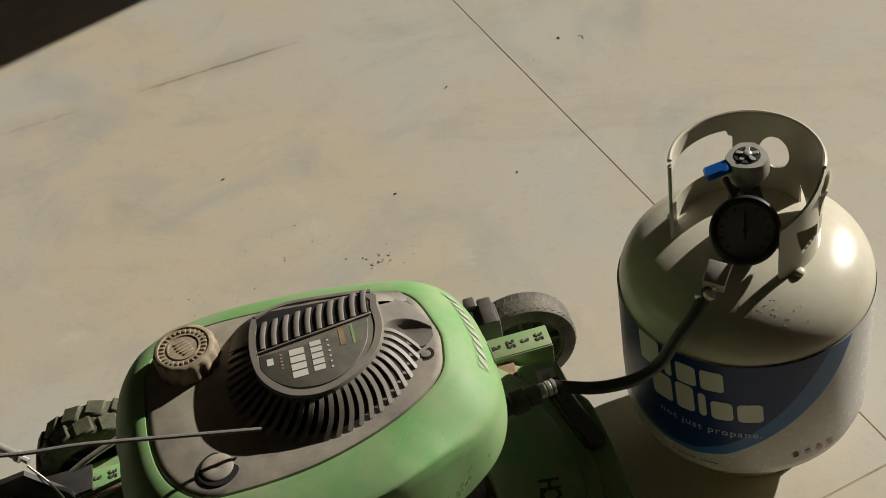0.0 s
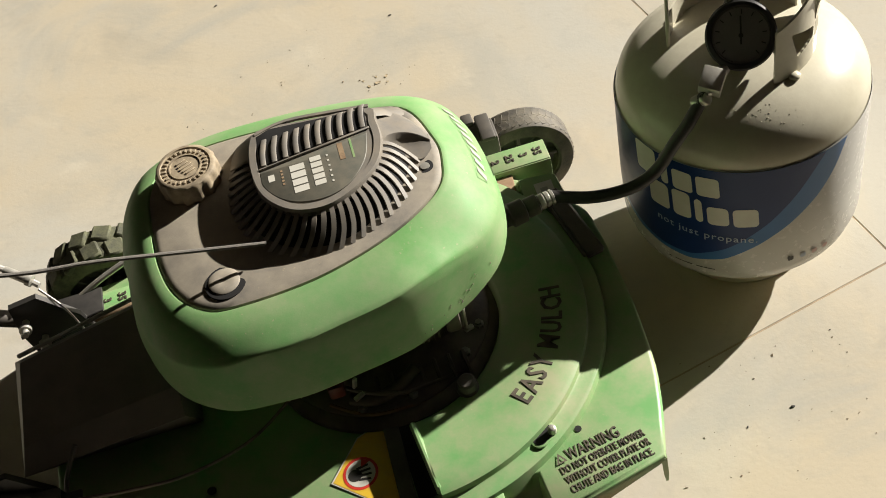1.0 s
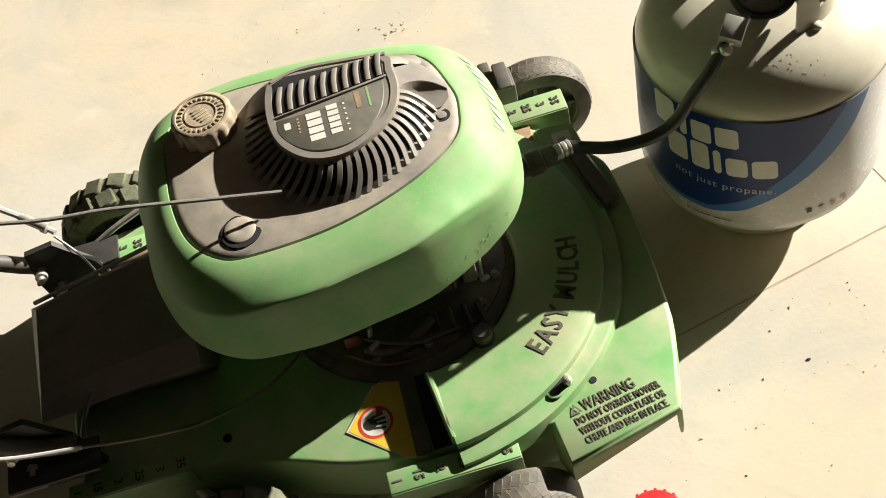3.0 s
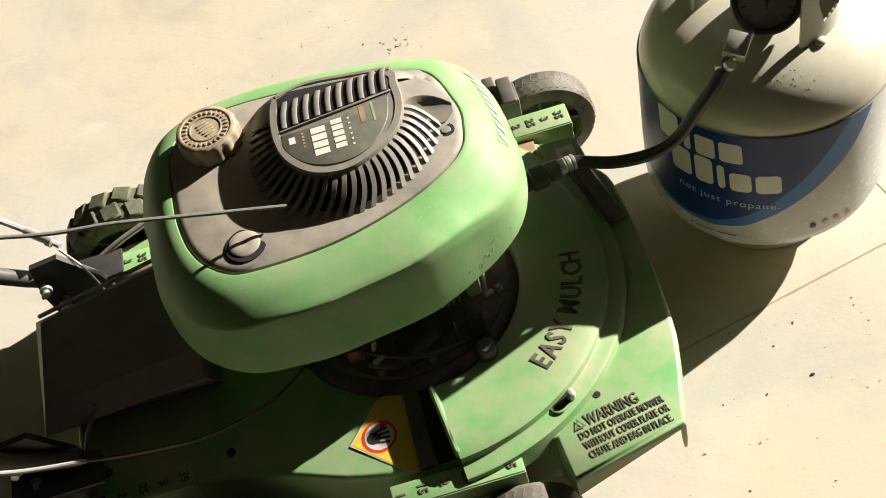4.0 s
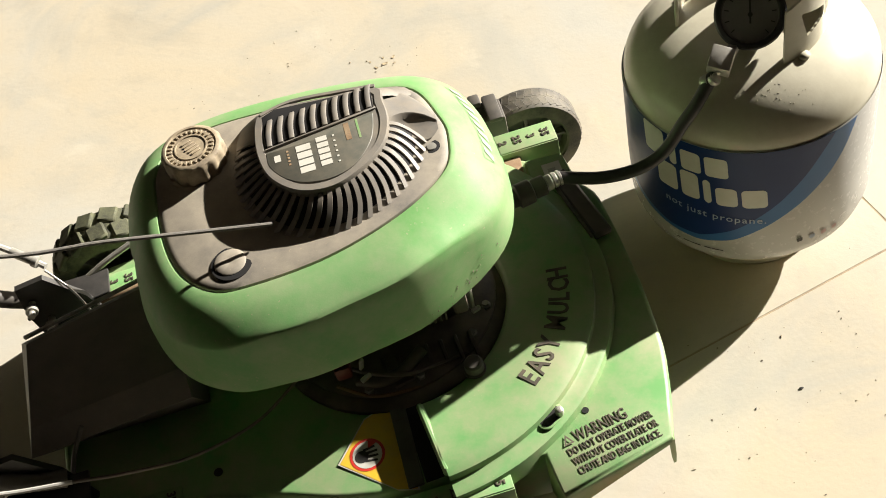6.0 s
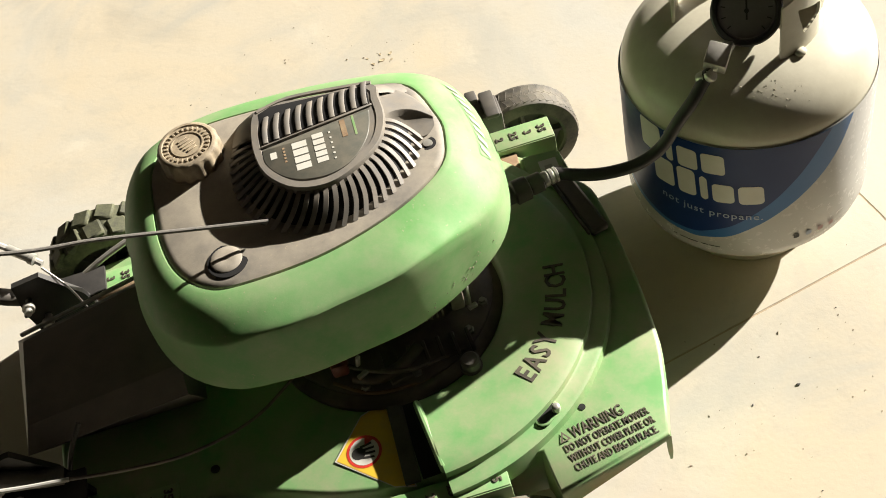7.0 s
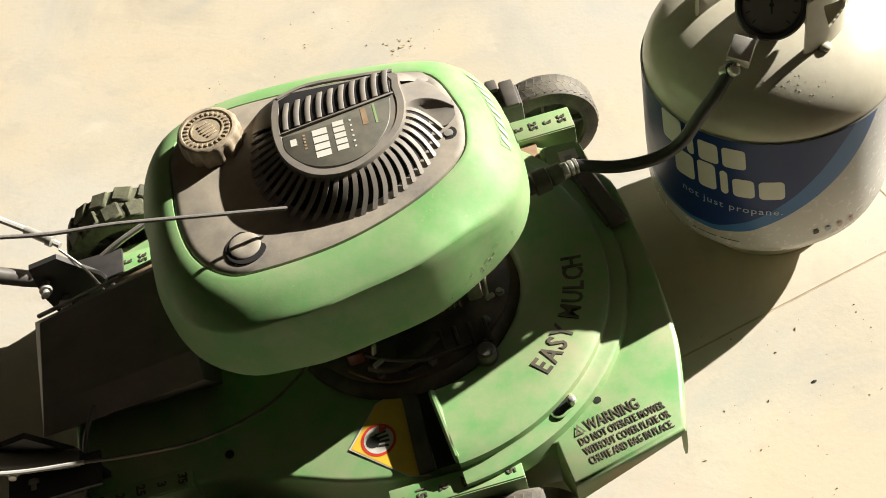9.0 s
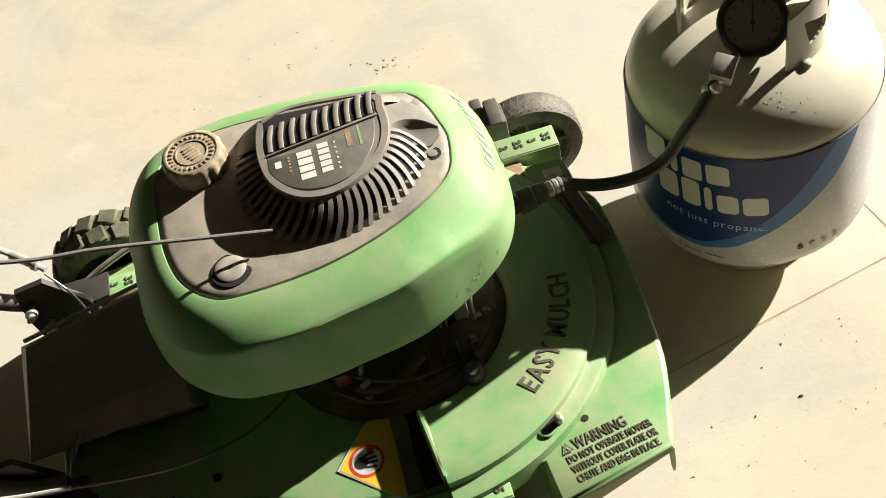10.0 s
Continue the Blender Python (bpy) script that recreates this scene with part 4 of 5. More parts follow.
# engine shroud: two outlines blended from the skirt up to the seam of the top panel
CX, CY, NS = -0.04, -0.005, 128
SKIRT = [(-0.262, 0.03), (-0.258, -0.07), (-0.228, -0.148), (-0.176, -0.192), (-0.120, -0.202), (-0.064, -0.202), (0.031, -0.183), (0.103, -0.152), (0.160, -0.110), (0.182, -0.045), (0.176, 0.06), (0.135, 0.128), (0.02, 0.162), (-0.128, 0.172), (-0.215, 0.145), (-0.252, 0.10)]
SEAM = [(-0.209, 0.028), (-0.208, -0.04), (-0.195, -0.095), (-0.166, -0.131), (-0.128, -0.142), (-0.034, -0.138), (0.055, -0.110), (0.112, -0.070), (0.127, -0.03), (0.126, 0.008), (0.102, 0.070), (0.029, 0.092), (-0.05, 0.105), (-0.135, 0.110), (-0.185, 0.095), (-0.205, 0.065)]
rs, rt = polar(SKIRT, CX, CY, NS), polar(SEAM, CX, CY, NS)
# faint upright crease where two flat sides of the moulding meet
for i in range(NS):
    rs[i] += 0.0040 * max(0.0, 1 - abs(-180 + i * 360 / NS + 66) / 20)
lift = lambda x, y: 0.030 * (x + 0.04)
# the skirt is cut higher over the front
cut = lambda x, y: 0.030 * max(0.0, math.cos(min(math.pi / 2, abs(math.atan2(y - CY, x - CX) - 0.30) * 1.5)))
# the upright sides lean in to a crease; above it the moulding slopes up to the seam, rounder at the rear
DEG = np.array([-180 + 360 * i / NS for i in range(NS)])
crease_z = np.interp(DEG, [-180, -150, -125, -112, -60, -48, -34, -12, 20, 60, 120, 180], [0.358, 0.362, 0.376, 0.384, 0.385, 0.378, 0.360, 0.346, 0.347, 0.350, 0.352, 0.358])
crease_in = np.interp(DEG, [-180, -125, -60, -30, 0, 180], [0.008, 0.004, 0.002, 0.002, 0.003, 0.004])
round_by = np.interp(DEG, [-180, -150, -128, -112, -92, 0, 40, 180], [1.0, 0.92, 0.55, 0.22, 0.0, 0.0, 0.6, 1.0])
rk = rs - crease_in
BLEND = (0.0, 0.02, 0.06, 0.12, 0.20, 0.30, 0.40, 0.50, 0.60, 0.70, 0.80, 0.88, 0.94, 0.985)
RISE = (0.0, 0.055, 0.15, 0.245, 0.345, 0.465, 0.58, 0.68, 0.768, 0.84, 0.90, 0.945, 0.98, 0.985)
SEAM_Z = 0.4044


def slope_z(i, k):
    """Height of the sloping side at the i-th angle, k of the way from crease to seam."""
    g = float(np.interp(k, BLEND, RISE)) * (1 - round_by[i]) + (1 - (1 - k) ** 2.3) * round_by[i]
    return crease_z[i] + (SEAM_Z - crease_z[i]) * g


def shroud_ring(radii, heights):
    out = []
    for i in range(NS):
        x, y = CX + radii[i] * math.cos(radians(DEG[i])), CY + radii[i] * math.sin(radians(DEG[i]))
        out.append((x, y, heights[i] + lift(x, y)))
    return out


rings = [ring_of(rs * 0.985, CX, CY, 0.318, lambda x, y: cut(x, y) * 0.7), ring_of(rs, CX, CY, 0.298, cut), ring_of(rs * 1.003, CX, CY, 0.302, cut), ring_of(rs * 1.001, CX, CY, 0.318, lambda x, y: cut(x, y) * 0.6)]
rings.append(shroud_ring(rs * 0.4 + rk * 0.6, crease_z - 0.016))
rings.append(shroud_ring(rs * 0.08 + rk * 0.92, crease_z - 0.0035 - 0.003 * round_by))
for k in BLEND:
    rings.append(shroud_ring(rk * (1 - k) + rt * k - 0.001 * (k == 0), [slope_z(i, k) for i in range(NS)]))
rings += [ring_of(rt * 0.997, CX, CY, 0.4022, lift), ring_of(rt * 0.988, CX, CY, 0.4005, lift), ring_of(rt * 0.98, CX, CY, 0.4005, lift)]
shroud = part("engine_shroud", loft(rings, False, True), SHROUD, mower, "dusty green plastic engine shroud")
prings = [ring_of(rt * 0.989, CX, CY, 0.4002, lift), ring_of(rt * 0.989, CX, CY, 0.4036, lift), ring_of(rt * 0.984, CX, CY, 0.4048, lift), ring_of(rt * 0.94, CX, CY, 0.4068, lift), ring_of(rt * 0.7, CX, CY, 0.4085, lift), ring_of(rt * 0.3, CX, CY, 0.4095, lift)]
panel = part("top_panel", loft(prings, False, True), PANEL, mower, "dusty black plastic top panel")
pz = lambda x, y: 0.4072 + lift(x, y)
# raised mark on the front of the shroud: slanting plain bars on a dark band


def on_shroud(deg, k, out=0.0):
    i = (deg + 180) / 360 * NS
    j = int(i) % NS
    a = np.interp(i % NS, np.arange(NS + 1), np.r_[rk, rk[0]])
    b = np.interp(i % NS, np.arange(NS + 1), np.r_[rt, rt[0]])
    r = a * (1 - k) + b * k + out * 0.6
    x, y = CX + r * math.cos(radians(deg)), CY + r * math.sin(radians(deg))
    f = i - int(i)
    return (x, y, slope_z(j, k) * (1 - f) + slope_z((j + 1) % NS, k) * f + lift(x, y) + out * 0.8)


def shroud_patch(a0, a1, k0, k1, lean, out):
    rows = []
    for s in range(5):
        k = k0 + (k1 - k0) * s / 4
        rows.append([on_shroud(a0 + (a1 - a0) * q / 4 + lean * (s / 4 - 0.5), k, out) for q in range(5)])
    return loft(rows, False, False, False)


part("mark", shroud_patch(-12.0, 24.0, 0.18, 0.36, 0, 0.0006), SHROUD, shroud)
for n_ in range(8):
    a = -10.5 + n_ * 4.3
    part("mark", shroud_patch(a, a + 2.3, 0.19, 0.335, 2.4, 0.0013), WORNPRINT, shroud)

# dried mud splashed on the lower front of the shroud
rm = random.Random(31)
mud = bmesh.new()
for _ in range(20):
    cd, cz = rm.choice(((-50, 0.314), (-40, 0.330), (-58, 0.310), (-46, 0.318), (-47, 0.312)))
    d_, z_ = radians(rm.gauss(cd, 2.2)), rm.gauss(cz, 0.0035)
    r_ = float(np.interp((math.degrees(d_) + 180) / 360 * NS, np.arange(NS), rs)) * 1.002
    s_ = 0.0006 + 0.0011 * rm.random() ** 2
    bmesh.ops.create_icosphere(mud, subdivisions=1, radius=1.0, matrix=pose(CX + r_ * math.cos(d_), CY + r_ * math.sin(d_), z_, 0, 0, math.degrees(d_)) @ pose(0, 0, 0, rm.uniform(0, 180), 0, 0) @ Matrix.Diagonal((0.0003, s_ * rm.uniform(0.7, 2.0), s_, 1)))
tagged(part("dried_mud", mud, CHIPS, shroud, "brown flecks of dried mud"), kind="stuff")

# recoil cover: near-black cone as painted shade behind ribs, grey cap, printed plate
RX, RY = -0.006, 0.0
TOPLINE = [(-0.072, 0.060), (-0.080, 0.016), (-0.076, -0.026), (-0.061, -0.054), (-0.038, -0.072), (-0.005, -0.077), (0.030, -0.062), (0.058, -0.036), (0.070, -0.003), (0.070, 0.030), (0.066, 0.052), (0.0, 0.060), (-0.050, 0.068)]
rtop = polar(TOPLINE, RX, RY, 96, 6)
CZ = 0.442
rbase = rtop * 1.0 + 0.034
cone = part("shade_cone", loft([ring_of(rbase * 0.96, RX, RY, 0.404, lift), ring_of(rtop * 0.97, RX, RY, CZ - 0.010)]), RECESS_SHADE, panel, "near-black cone painting the shade behind the ribs")
cap_top = part("recoil_cover", loft([ring_of(rtop * 0.93, RX, RY, CZ - 0.012), ring_of(rtop, RX, RY, CZ - 0.010), ring_of(rtop, RX, RY, CZ - 0.003), ring_of(rtop * 0.98, RX, RY, CZ), ring_of(rtop * 0.88, RX, RY, CZ + 0.0004), ring_of(rtop * 0.87, RX, RY, CZ - 0.0008), ring_of(rtop * 0.4, RX, RY, CZ - 0.0008)], False, True), COVER, mower, "grey raised recoil cover")
PL = [(-0.069, -0.001), (-0.069, -0.022), (-0.055, -0.046), (-0.033, -0.061), (-0.003, -0.065), (0.025, -0.053), (0.047, -0.024), (0.056, 0.014)]
PL = [(p.x, p.y) for p in spline([(x, y, 0) for x, y in PL], 6)]
part("printed_plate", slab(PL, CZ - 0.0006, CZ + 0.0008, 0.0006), PLATE, cap_top, "dark printed plate")
# the maker's words as plain pale bars
for u, v0, v1, w in ((-0.0285, -0.048, -0.004, 0.0165), (-0.0070, -0.046, 0.000, 0.0125)):
    n = 4 if w > 0.014 else 5
    for k in range(n):
        a, b = v0 + (v1 - v0) * k / n + 0.001, v0 + (v1 - v0) * (k + 1) / n - 0.001
        part("mark", box(u - w / 2, u + w / 2, a, b, CZ + 0.0008, CZ + 0.0012), PALE, cap_top)
for k in range(6):
    part("mark", box(0.0055, 0.0078, -0.046 + k * 0.008, -0.0435 + k * 0.008, CZ + 0.0008, CZ + 0.0012), PALE, cap_top)
part("mark", box(-0.062, -0.055, -0.020, -0.010, CZ + 0.0008, CZ + 0.0012), PALE, cap_top)
for k in range(5):
    part("mark", box(-0.0475, -0.0450, -0.030 + k * 0.005, -0.0272 + k * 0.005, CZ + 0.0008, CZ + 0.0012), RUST, cap_top)
part("mark", box(0.020, 0.026, -0.018, 0.008, CZ + 0.0008, CZ + 0.0011), RUST, cap_top)
part("mark", box(0.034, 0.0365, -0.020, 0.010, CZ + 0.0008, CZ + 0.0011), GREEN, cap_top)
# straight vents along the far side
# flat near-black plate under the ribs: shade painted, no real depth
part("vent_shade", slab([(-0.068, 0.008), (0.058, 0.022), (0.060, 0.050), (-0.05, 0.063), (-0.066, 0.056)], CZ - 0.0006, CZ + 0.0005, 0.0004), RECESS_SHADE, cap_top, "near-black plate painting the shade between the vents")
for k in range(10):
    u = -0.064 + k * 0.0130
    v0 = 0.007 + 0.0135 * k / 9
    e = 0.050 - 0.0016 * k
    part("vent_rib", ribbon([(u, v0, CZ + 0.0008), (u + 0.0015, v0 + 0.018, CZ + 0.0016), (u + 0.0050, v0 + 0.034, CZ + 0.0012), (u + 0.0085, v0 + e, CZ - 0.004)], 0.0062, 0.003), COVER, cap_top)
part("vent_border", ribbon([(-0.067, 0.060, CZ - 0.001), (-0.030, 0.0685, CZ - 0.001), (0.03, 0.060, CZ - 0.001), (0.066, 0.053, CZ - 0.001)], 0.004, 0.004, (0, 1, 0)), COVER, cap_top)
part("vent_sill", rod((-0.070, 0.003, CZ + 0.0006), (0.060, 0.019, CZ + 0.0006), 0.003, 0.0025, 0.0008), COVER, cap_top)
# solid slope at the back of the cover
back = [ring_of(rtop * 0.99, RX, RY, CZ - 0.004), ring_of(rtop + 0.012, RX, RY, CZ - 0.013), ring_of(rtop + 0.024, RX, RY, CZ - 0.025), ring_of(rbase + 0.002, RX, RY, 0.4062, lift)]
lo_, hi_ = int((27 + 180) / 360 * 96), int((158 + 180) / 360 * 96)
part("cover_back", loft([r[lo_:hi_ + 1] for r in back], False, False, False), COVER, cap_top)
# ribs down the slope
for k in range(29):
    a = 160 + k * 7.0
    i = int((a % 360 + 180) % 360 / 360 * 96) % 96
    ca, sa = math.cos(radians(a)), math.sin(radians(a))
    tw = radians(9)
    r0, r1 = rtop[i] - 0.003, rbase[i] + 0.002
    side = Vector((-sa, ca, 0))
    pts3 = []
    for f, dz in ((0.0, -0.005), (0.30, -0.010), (0.65, -0.021), (1.0, 0.0)):
        r, b = r0 + (r1 - r0) * f, radians(a) - tw * f * f
        x, y = RX + r * math.cos(b), RY + r * math.sin(b)
        pts3.append((x, y, CZ + dz if f < 1 else pz(x, y) - 0.0005))
    part("vent_rib", ribbon(pts3, 0.0052, 0.0026, side), COVER, cap_top)
# smooth bulge and the screw recess in front
ARCH = [(0.066, -0.008, 0.027), (0.074, 0.004, 0.025), (0.086, 0.010, 0.020), (0.100, 0.0100, 0.0145), (0.113, 0.005, 0.0085), (0.121, -0.001, 0.0040)]
FARS = [(0.062, 0.050, 0.026), (0.072, 0.058, 0.016), (0.086, 0.058, 0.009), (0.099, 0.048, 0.006), (0.110, 0.032, 0.0045), (0.120, 0.010, 0.0032)]
FOOT = [(0.074, -0.014, 0.014), (0.082, -0.015, 0.007), (0.091, -0.019, 0.0030), (0.101, -0.023, 0.0018), (0.111, -0.022, 0.0014), (0.120, -0.012, 0.0012)]
arch, fars, foot = spline(ARCH, 4), spline(FARS, 4), spline(FOOT, 4)
rows_ = [[(b.x + 0.002, b.y + 0.004, pz(b.x, b.y) - 0.004) for b in fars]]
for f in (1.0, 0.75, 0.5, 0.25, 0.08, 0.0):
    rows_.append([tuple(a.lerp(b, f) + Vector((0, 0, pz(a.x, a.y) + 0.0012 * math.sin(math.pi * f)))) for a, b in zip(arch, fars)])
for f, drop in ((0.04, 0.10), (0.10, 0.45), (0.22, 0.70), (0.42, 0.88), (0.7, 0.97), (1.0, 1.0)):
    rows_.append([(a.x + (b.x - a.x) * f, a.y + (b.y - a.y) * f, a.z + (b.z - a.z) * drop + pz(a.x, a.y)) for a, b in zip(arch, foot)])
part("air_scoop", loft(rows_, False, False, False), COVER, panel, "smooth grey hollow with an arched edge")
# flat near-black disc paints the shade around the sunken screw
part("screw_recess", lathe([(0.0105, 0.0), (0.0100, 0.0012), (0.001, 0.0013)], 22, pose(0.106, -0.034, pz(0.106, -0.034) - 0.0012)), RECESS_SHADE, panel, "screw recess painted near-black")
part("screw", lathe([(0.0055, 0.0), (0.0052, 0.0016), (0.001, 0.0018)], 14, pose(0.1065, -0.0345, pz(0.106, -0.034) - 0.0003)), STEEL, panel, "steel screw head")
# primer bulb in its groove, whose shade is painted as a near-black disc
PZ = pz(-0.135, -0.107)
part("primer_groove", lathe([(0.0232, -0.004), (0.0228, 0.0002), (0.0205, 0.0004), (0.001, 0.0005)], 32, pose(-0.135, -0.107, PZ + 0.0010)), RECESS_SHADE, panel)
part("primer_bulb", lathe([(0.0178, -0.002), (0.0178, 0.0008), (0.0165, 0.0018), (0.010, 0.0024), (0.004, 0.0022), (0.001, 0.0016)], 32, pose(-0.1365, -0.1055, PZ + 0.0012)), PANEL, panel, "dusty rubber primer bulb")

# fuel cap with ridged sides
FX, FY, FZ = -0.1530, 0.0570, pz(-0.153, 0.057) - 0.001
fr = []
for s, z in ((0.94, 0.0), (1.0, 0.002), (1.0, 0.022), (0.96, 0.0265), (0.90, 0.028)):
    fr.append([(FX + 0.0362 * s * (1 + (0.030 * math.cos(14 * 2 * math.pi * k / 112) if 0.001 < z < 0.024 else 0)) * math.cos(2 * math.pi * k / 112), FY + 0.0362 * s * (1 + (0.030 * math.cos(14 * 2 * math.pi * k / 112) if 0.001 < z < 0.024 else 0)) * math.sin(2 * math.pi * k / 112), FZ + z) for k in range(112)])
fr.append(circle(0.0298, FZ + 0.0282, 112, FX, FY))
fr.append(circle(0.0290, FZ + 0.0268, 112, FX, FY))
fcap = part("fuel_cap", loft(fr, False, True), CAPMAT, mower, "dusty brown ridged fuel cap")
for k in range(26):
    a = 2 * math.pi * k / 26
    rb = box(0.0222, 0.0270, -0.0014, 0.0014, 0.0262, 0.0284, 0.0004, 1)
    rb.transform(pose(FX, FY, FZ) @ Matrix.Rotation(a, 4, "Z"))
    part("raised_mark", rb, CAPMAT, fcap)
part("raised_ring", lathe([(0.0196, 0.0262), (0.0192, 0.0280), (0.0178, 0.0280), (0.0174, 0.0262)], 40, pose(FX, FY, FZ)), CAPMAT, fcap)
for k in range(5):
    rb = box(-0.008 + 0.001 * abs(k - 2), 0.008 - 0.001 * abs(k - 2), -0.0014, 0.0014, 0.0262, 0.0282, 0.0004, 1)
    rb.transform(pose(FX, FY, FZ) @ Matrix.Rotation(radians(30), 4, "Z") @ Matrix.Translation((0, -0.010 + k * 0.005, 0)))
    part("raised_mark", rb, CAPMAT, fcap)
part("filler_neck", lathe([(0.040, -0.004), (0.040, 0.000), (0.037, 0.002), (0.030, 0.002)], 40, pose(FX, FY, FZ)), PANEL, panel)

# rear chute door, handle brackets, handle, cords
sharp(part("rear_door", loft([[(-0.44, -0.075, 0.13), (-0.24, -0.075, 0.13), (-0.24, 0.055, 0.13), (-0.44, 0.055, 0.13)], [(-0.445, -0.130, 0.205), (-0.24, -0.135, 0.235), (-0.24, 0.050, 0.250), (-0.445, 0.030, 0.222)], [(-0.435, -0.105, 0.228), (-0.24, -0.105, 0.256), (-0.24, 0.035, 0.260), (-0.435, 0.018, 0.232)]]), DOORPLASTIC, mower, "black plastic rear chute door"), 30)
part("door_edge", rod((-0.440, 0.034, 0.226), (-0.255, 0.052, 0.254), 0.005, 0.006, 0.0015), CONDUIT, mower, "bright worn door edge")


def handle_bracket(s, u, v):
    b = loft([[(u - 0.045, v - 0.004 * s, 0.13), (u + 0.045, v - 0.004 * s, 0.13), (u + 0.045, v + 0.004 * s, 0.13), (u - 0.045, v + 0.004 * s, 0.13)], [(u - 0.055, v - 0.004 * s, 0.21), (u + 0.025, v - 0.004 * s, 0.215), (u + 0.025, v + 0.004 * s, 0.215), (u - 0.055, v + 0.004 * s, 0.21)], [(u - 0.05, v - 0.004 * s, 0.262), (u - 0.012, v - 0.004 * s, 0.268), (u - 0.012, v + 0.004 * s, 0.268), (u - 0.05, v + 0.004 * s, 0.262)]])
    ob = sharp(part("handle_bracket", b, BRACKET, mower, "black steel handle bracket"))
    part("bracket_flange", box(u - 0.06, u + 0.05, min(v, v + 0.045 * s), max(v, v + 0.045 * s), 0.196, 0.201, 0.001), BRACKET, ob)
    for du, z in ((-0.030, 0.195), (-0.040, 0.232)):
        part("bolt", lathe([(0.0045, -0.016), (0.0045, 0.010), (0.008, 0.0105), (0.008, 0.016), (0.005, 0.0165), (0.0045, 0.024), (0.001, 0.0245)], 12, axis((u + du, v - 0.006, z), (0, -1, 0.15))), STEEL, ob, "bright steel bolt")
    return ob


handle_bracket(1, -0.385, 0.085)
handle_bracket(-1, -0.43, -0.165)
for v in (0.097, -0.178):
    part("handle_tube", tube([(-0.40, v, 0.215), (-0.50, v, 0.268), (-0.90, v * 1.15, 0.62), (-1.22, v * 1.25, 0.92)], 0.011, 14), BLACK, mower, "black steel handle tube")
part("handle_bar", tube([(-1.22, 0.122, 0.92), (-1.25, 0.10, 0.94), (-1.26, 0.0, 0.945), (-1.25, -0.2, 0.94), (-1.22, -0.223, 0.92)], 0.011, 14), BLACK, mower, "black steel handle bar")
part("height_lever", tube([(-0.395, 0.118, 0.185), (-0.34, 0.135, 0.205), (-0.29, 0.150, 0.215)], 0.0042, 8), STEEL, mower, "bare steel adjusting rod")
part("lever_link", tube([(-0.42, 0.112, 0.165), (-0.38, 0.105, 0.17), (-0.30, 0.10, 0.178)], 0.0075, 10), RUST, mower)
part("thin_wire", tube([(-0.395, 0.10, 0.262), (-0.37, 0.075, 0.240), (-0.352, 0.045, 0.222)], 0.0016, 6), STEEL, mower, "thin bright wire")
part("control_cable", tube([(-0.395, 0.110, 0.258), (-0.43, 0.135, 0.275), (-0.50, 0.16, 0.33), (-0.62, 0.17, 0.46)], 0.0042, 8), CONDUIT, mower, "pale control cable")
part("cable_end", lathe([(0.0062, 0), (0.0062, 0.03), (0.0078, 0.031), (0.0078, 0.038), (0.003, 0.039)], 12, axis((-0.432, 0.135, 0.276), (0.75, -0.52, -0.30))), STEEL, mower, "zinc cable end")
part("control_cable", tube([(-0.62, -0.205, 0.43), (-0.53, -0.222, 0.335), (-0.446, -0.230, 0.300), (-0.366, -0.238, 0.292)], 0.0026, 8), CONDUIT, mower, "pale control cable")
# same cable carried on; its shade over the deck is put into the colour
part("control_cable", tube([(-0.366, -0.238, 0.292), (-0.31, -0.228, 0.262), (-0.25, -0.200, 0.215), (-0.18, -0.160, 0.185), (-0.12, -0.12, 0.19)], 0.0020, 8), OILY, mower, "shaded stretch of the cable over the deck, painted dark")
part("control_cable", tube([(-0.372, -0.128, 0.235), (-0.395, -0.150, 0.205), (-0.412, -0.178, 0.165), (-0.418, -0.190, 0.150)], 0.003, 8), BLACK, mower, "thin black cable")
part("starter_cord", tube([(-0.0815, -0.087, 0.424), (-0.15, -0.088, 0.445), (-0.25, -0.089, 0.475), (-0.365, -0.090, 0.505), (-0.65, -0.09, 0.63), (-1.20, -0.085, 0.918)], 0.0023, 8, per=6), ROPE, mower, "taut braided starter cord")
part("axle_clamp", join(box(-0.510, -0.462, -0.182, -0.160, 0.148, 0.162, 0.003), lathe([(0.005, 0), (0.005, 0.022), (0.008, 0.023), (0.008, 0.030), (0.004, 0.031)], 10, pose(-0.488, -0.160, 0.155))), STEEL, mower, "bright steel clamp")

# ---- small things on the floor ----
red = thing("red_cap", "red ribbed plastic cap lying on the concrete floor", "cap", MOWER @ pose(0.216, -0.381, 0, 0, 0, 20))
part("shell", lathe([(0.034, 0.0), (0.036, 0.002), (0.036, 0.019), (0.033, 0.024), (0.018, 0.026), (0.001, 0.0265)], 40), REDPLASTIC, red, "red plastic shell")
for k in range(20):
    g = box(0.035, 0.0378, -0.0018, 0.0018, 0.002, 0.020, 0.0005, 1)
    g.transform(Matrix.Rotation(2 * math.pi * k / 20, 4, "Z"))
    part("rib", g, REDPLASTIC, red)


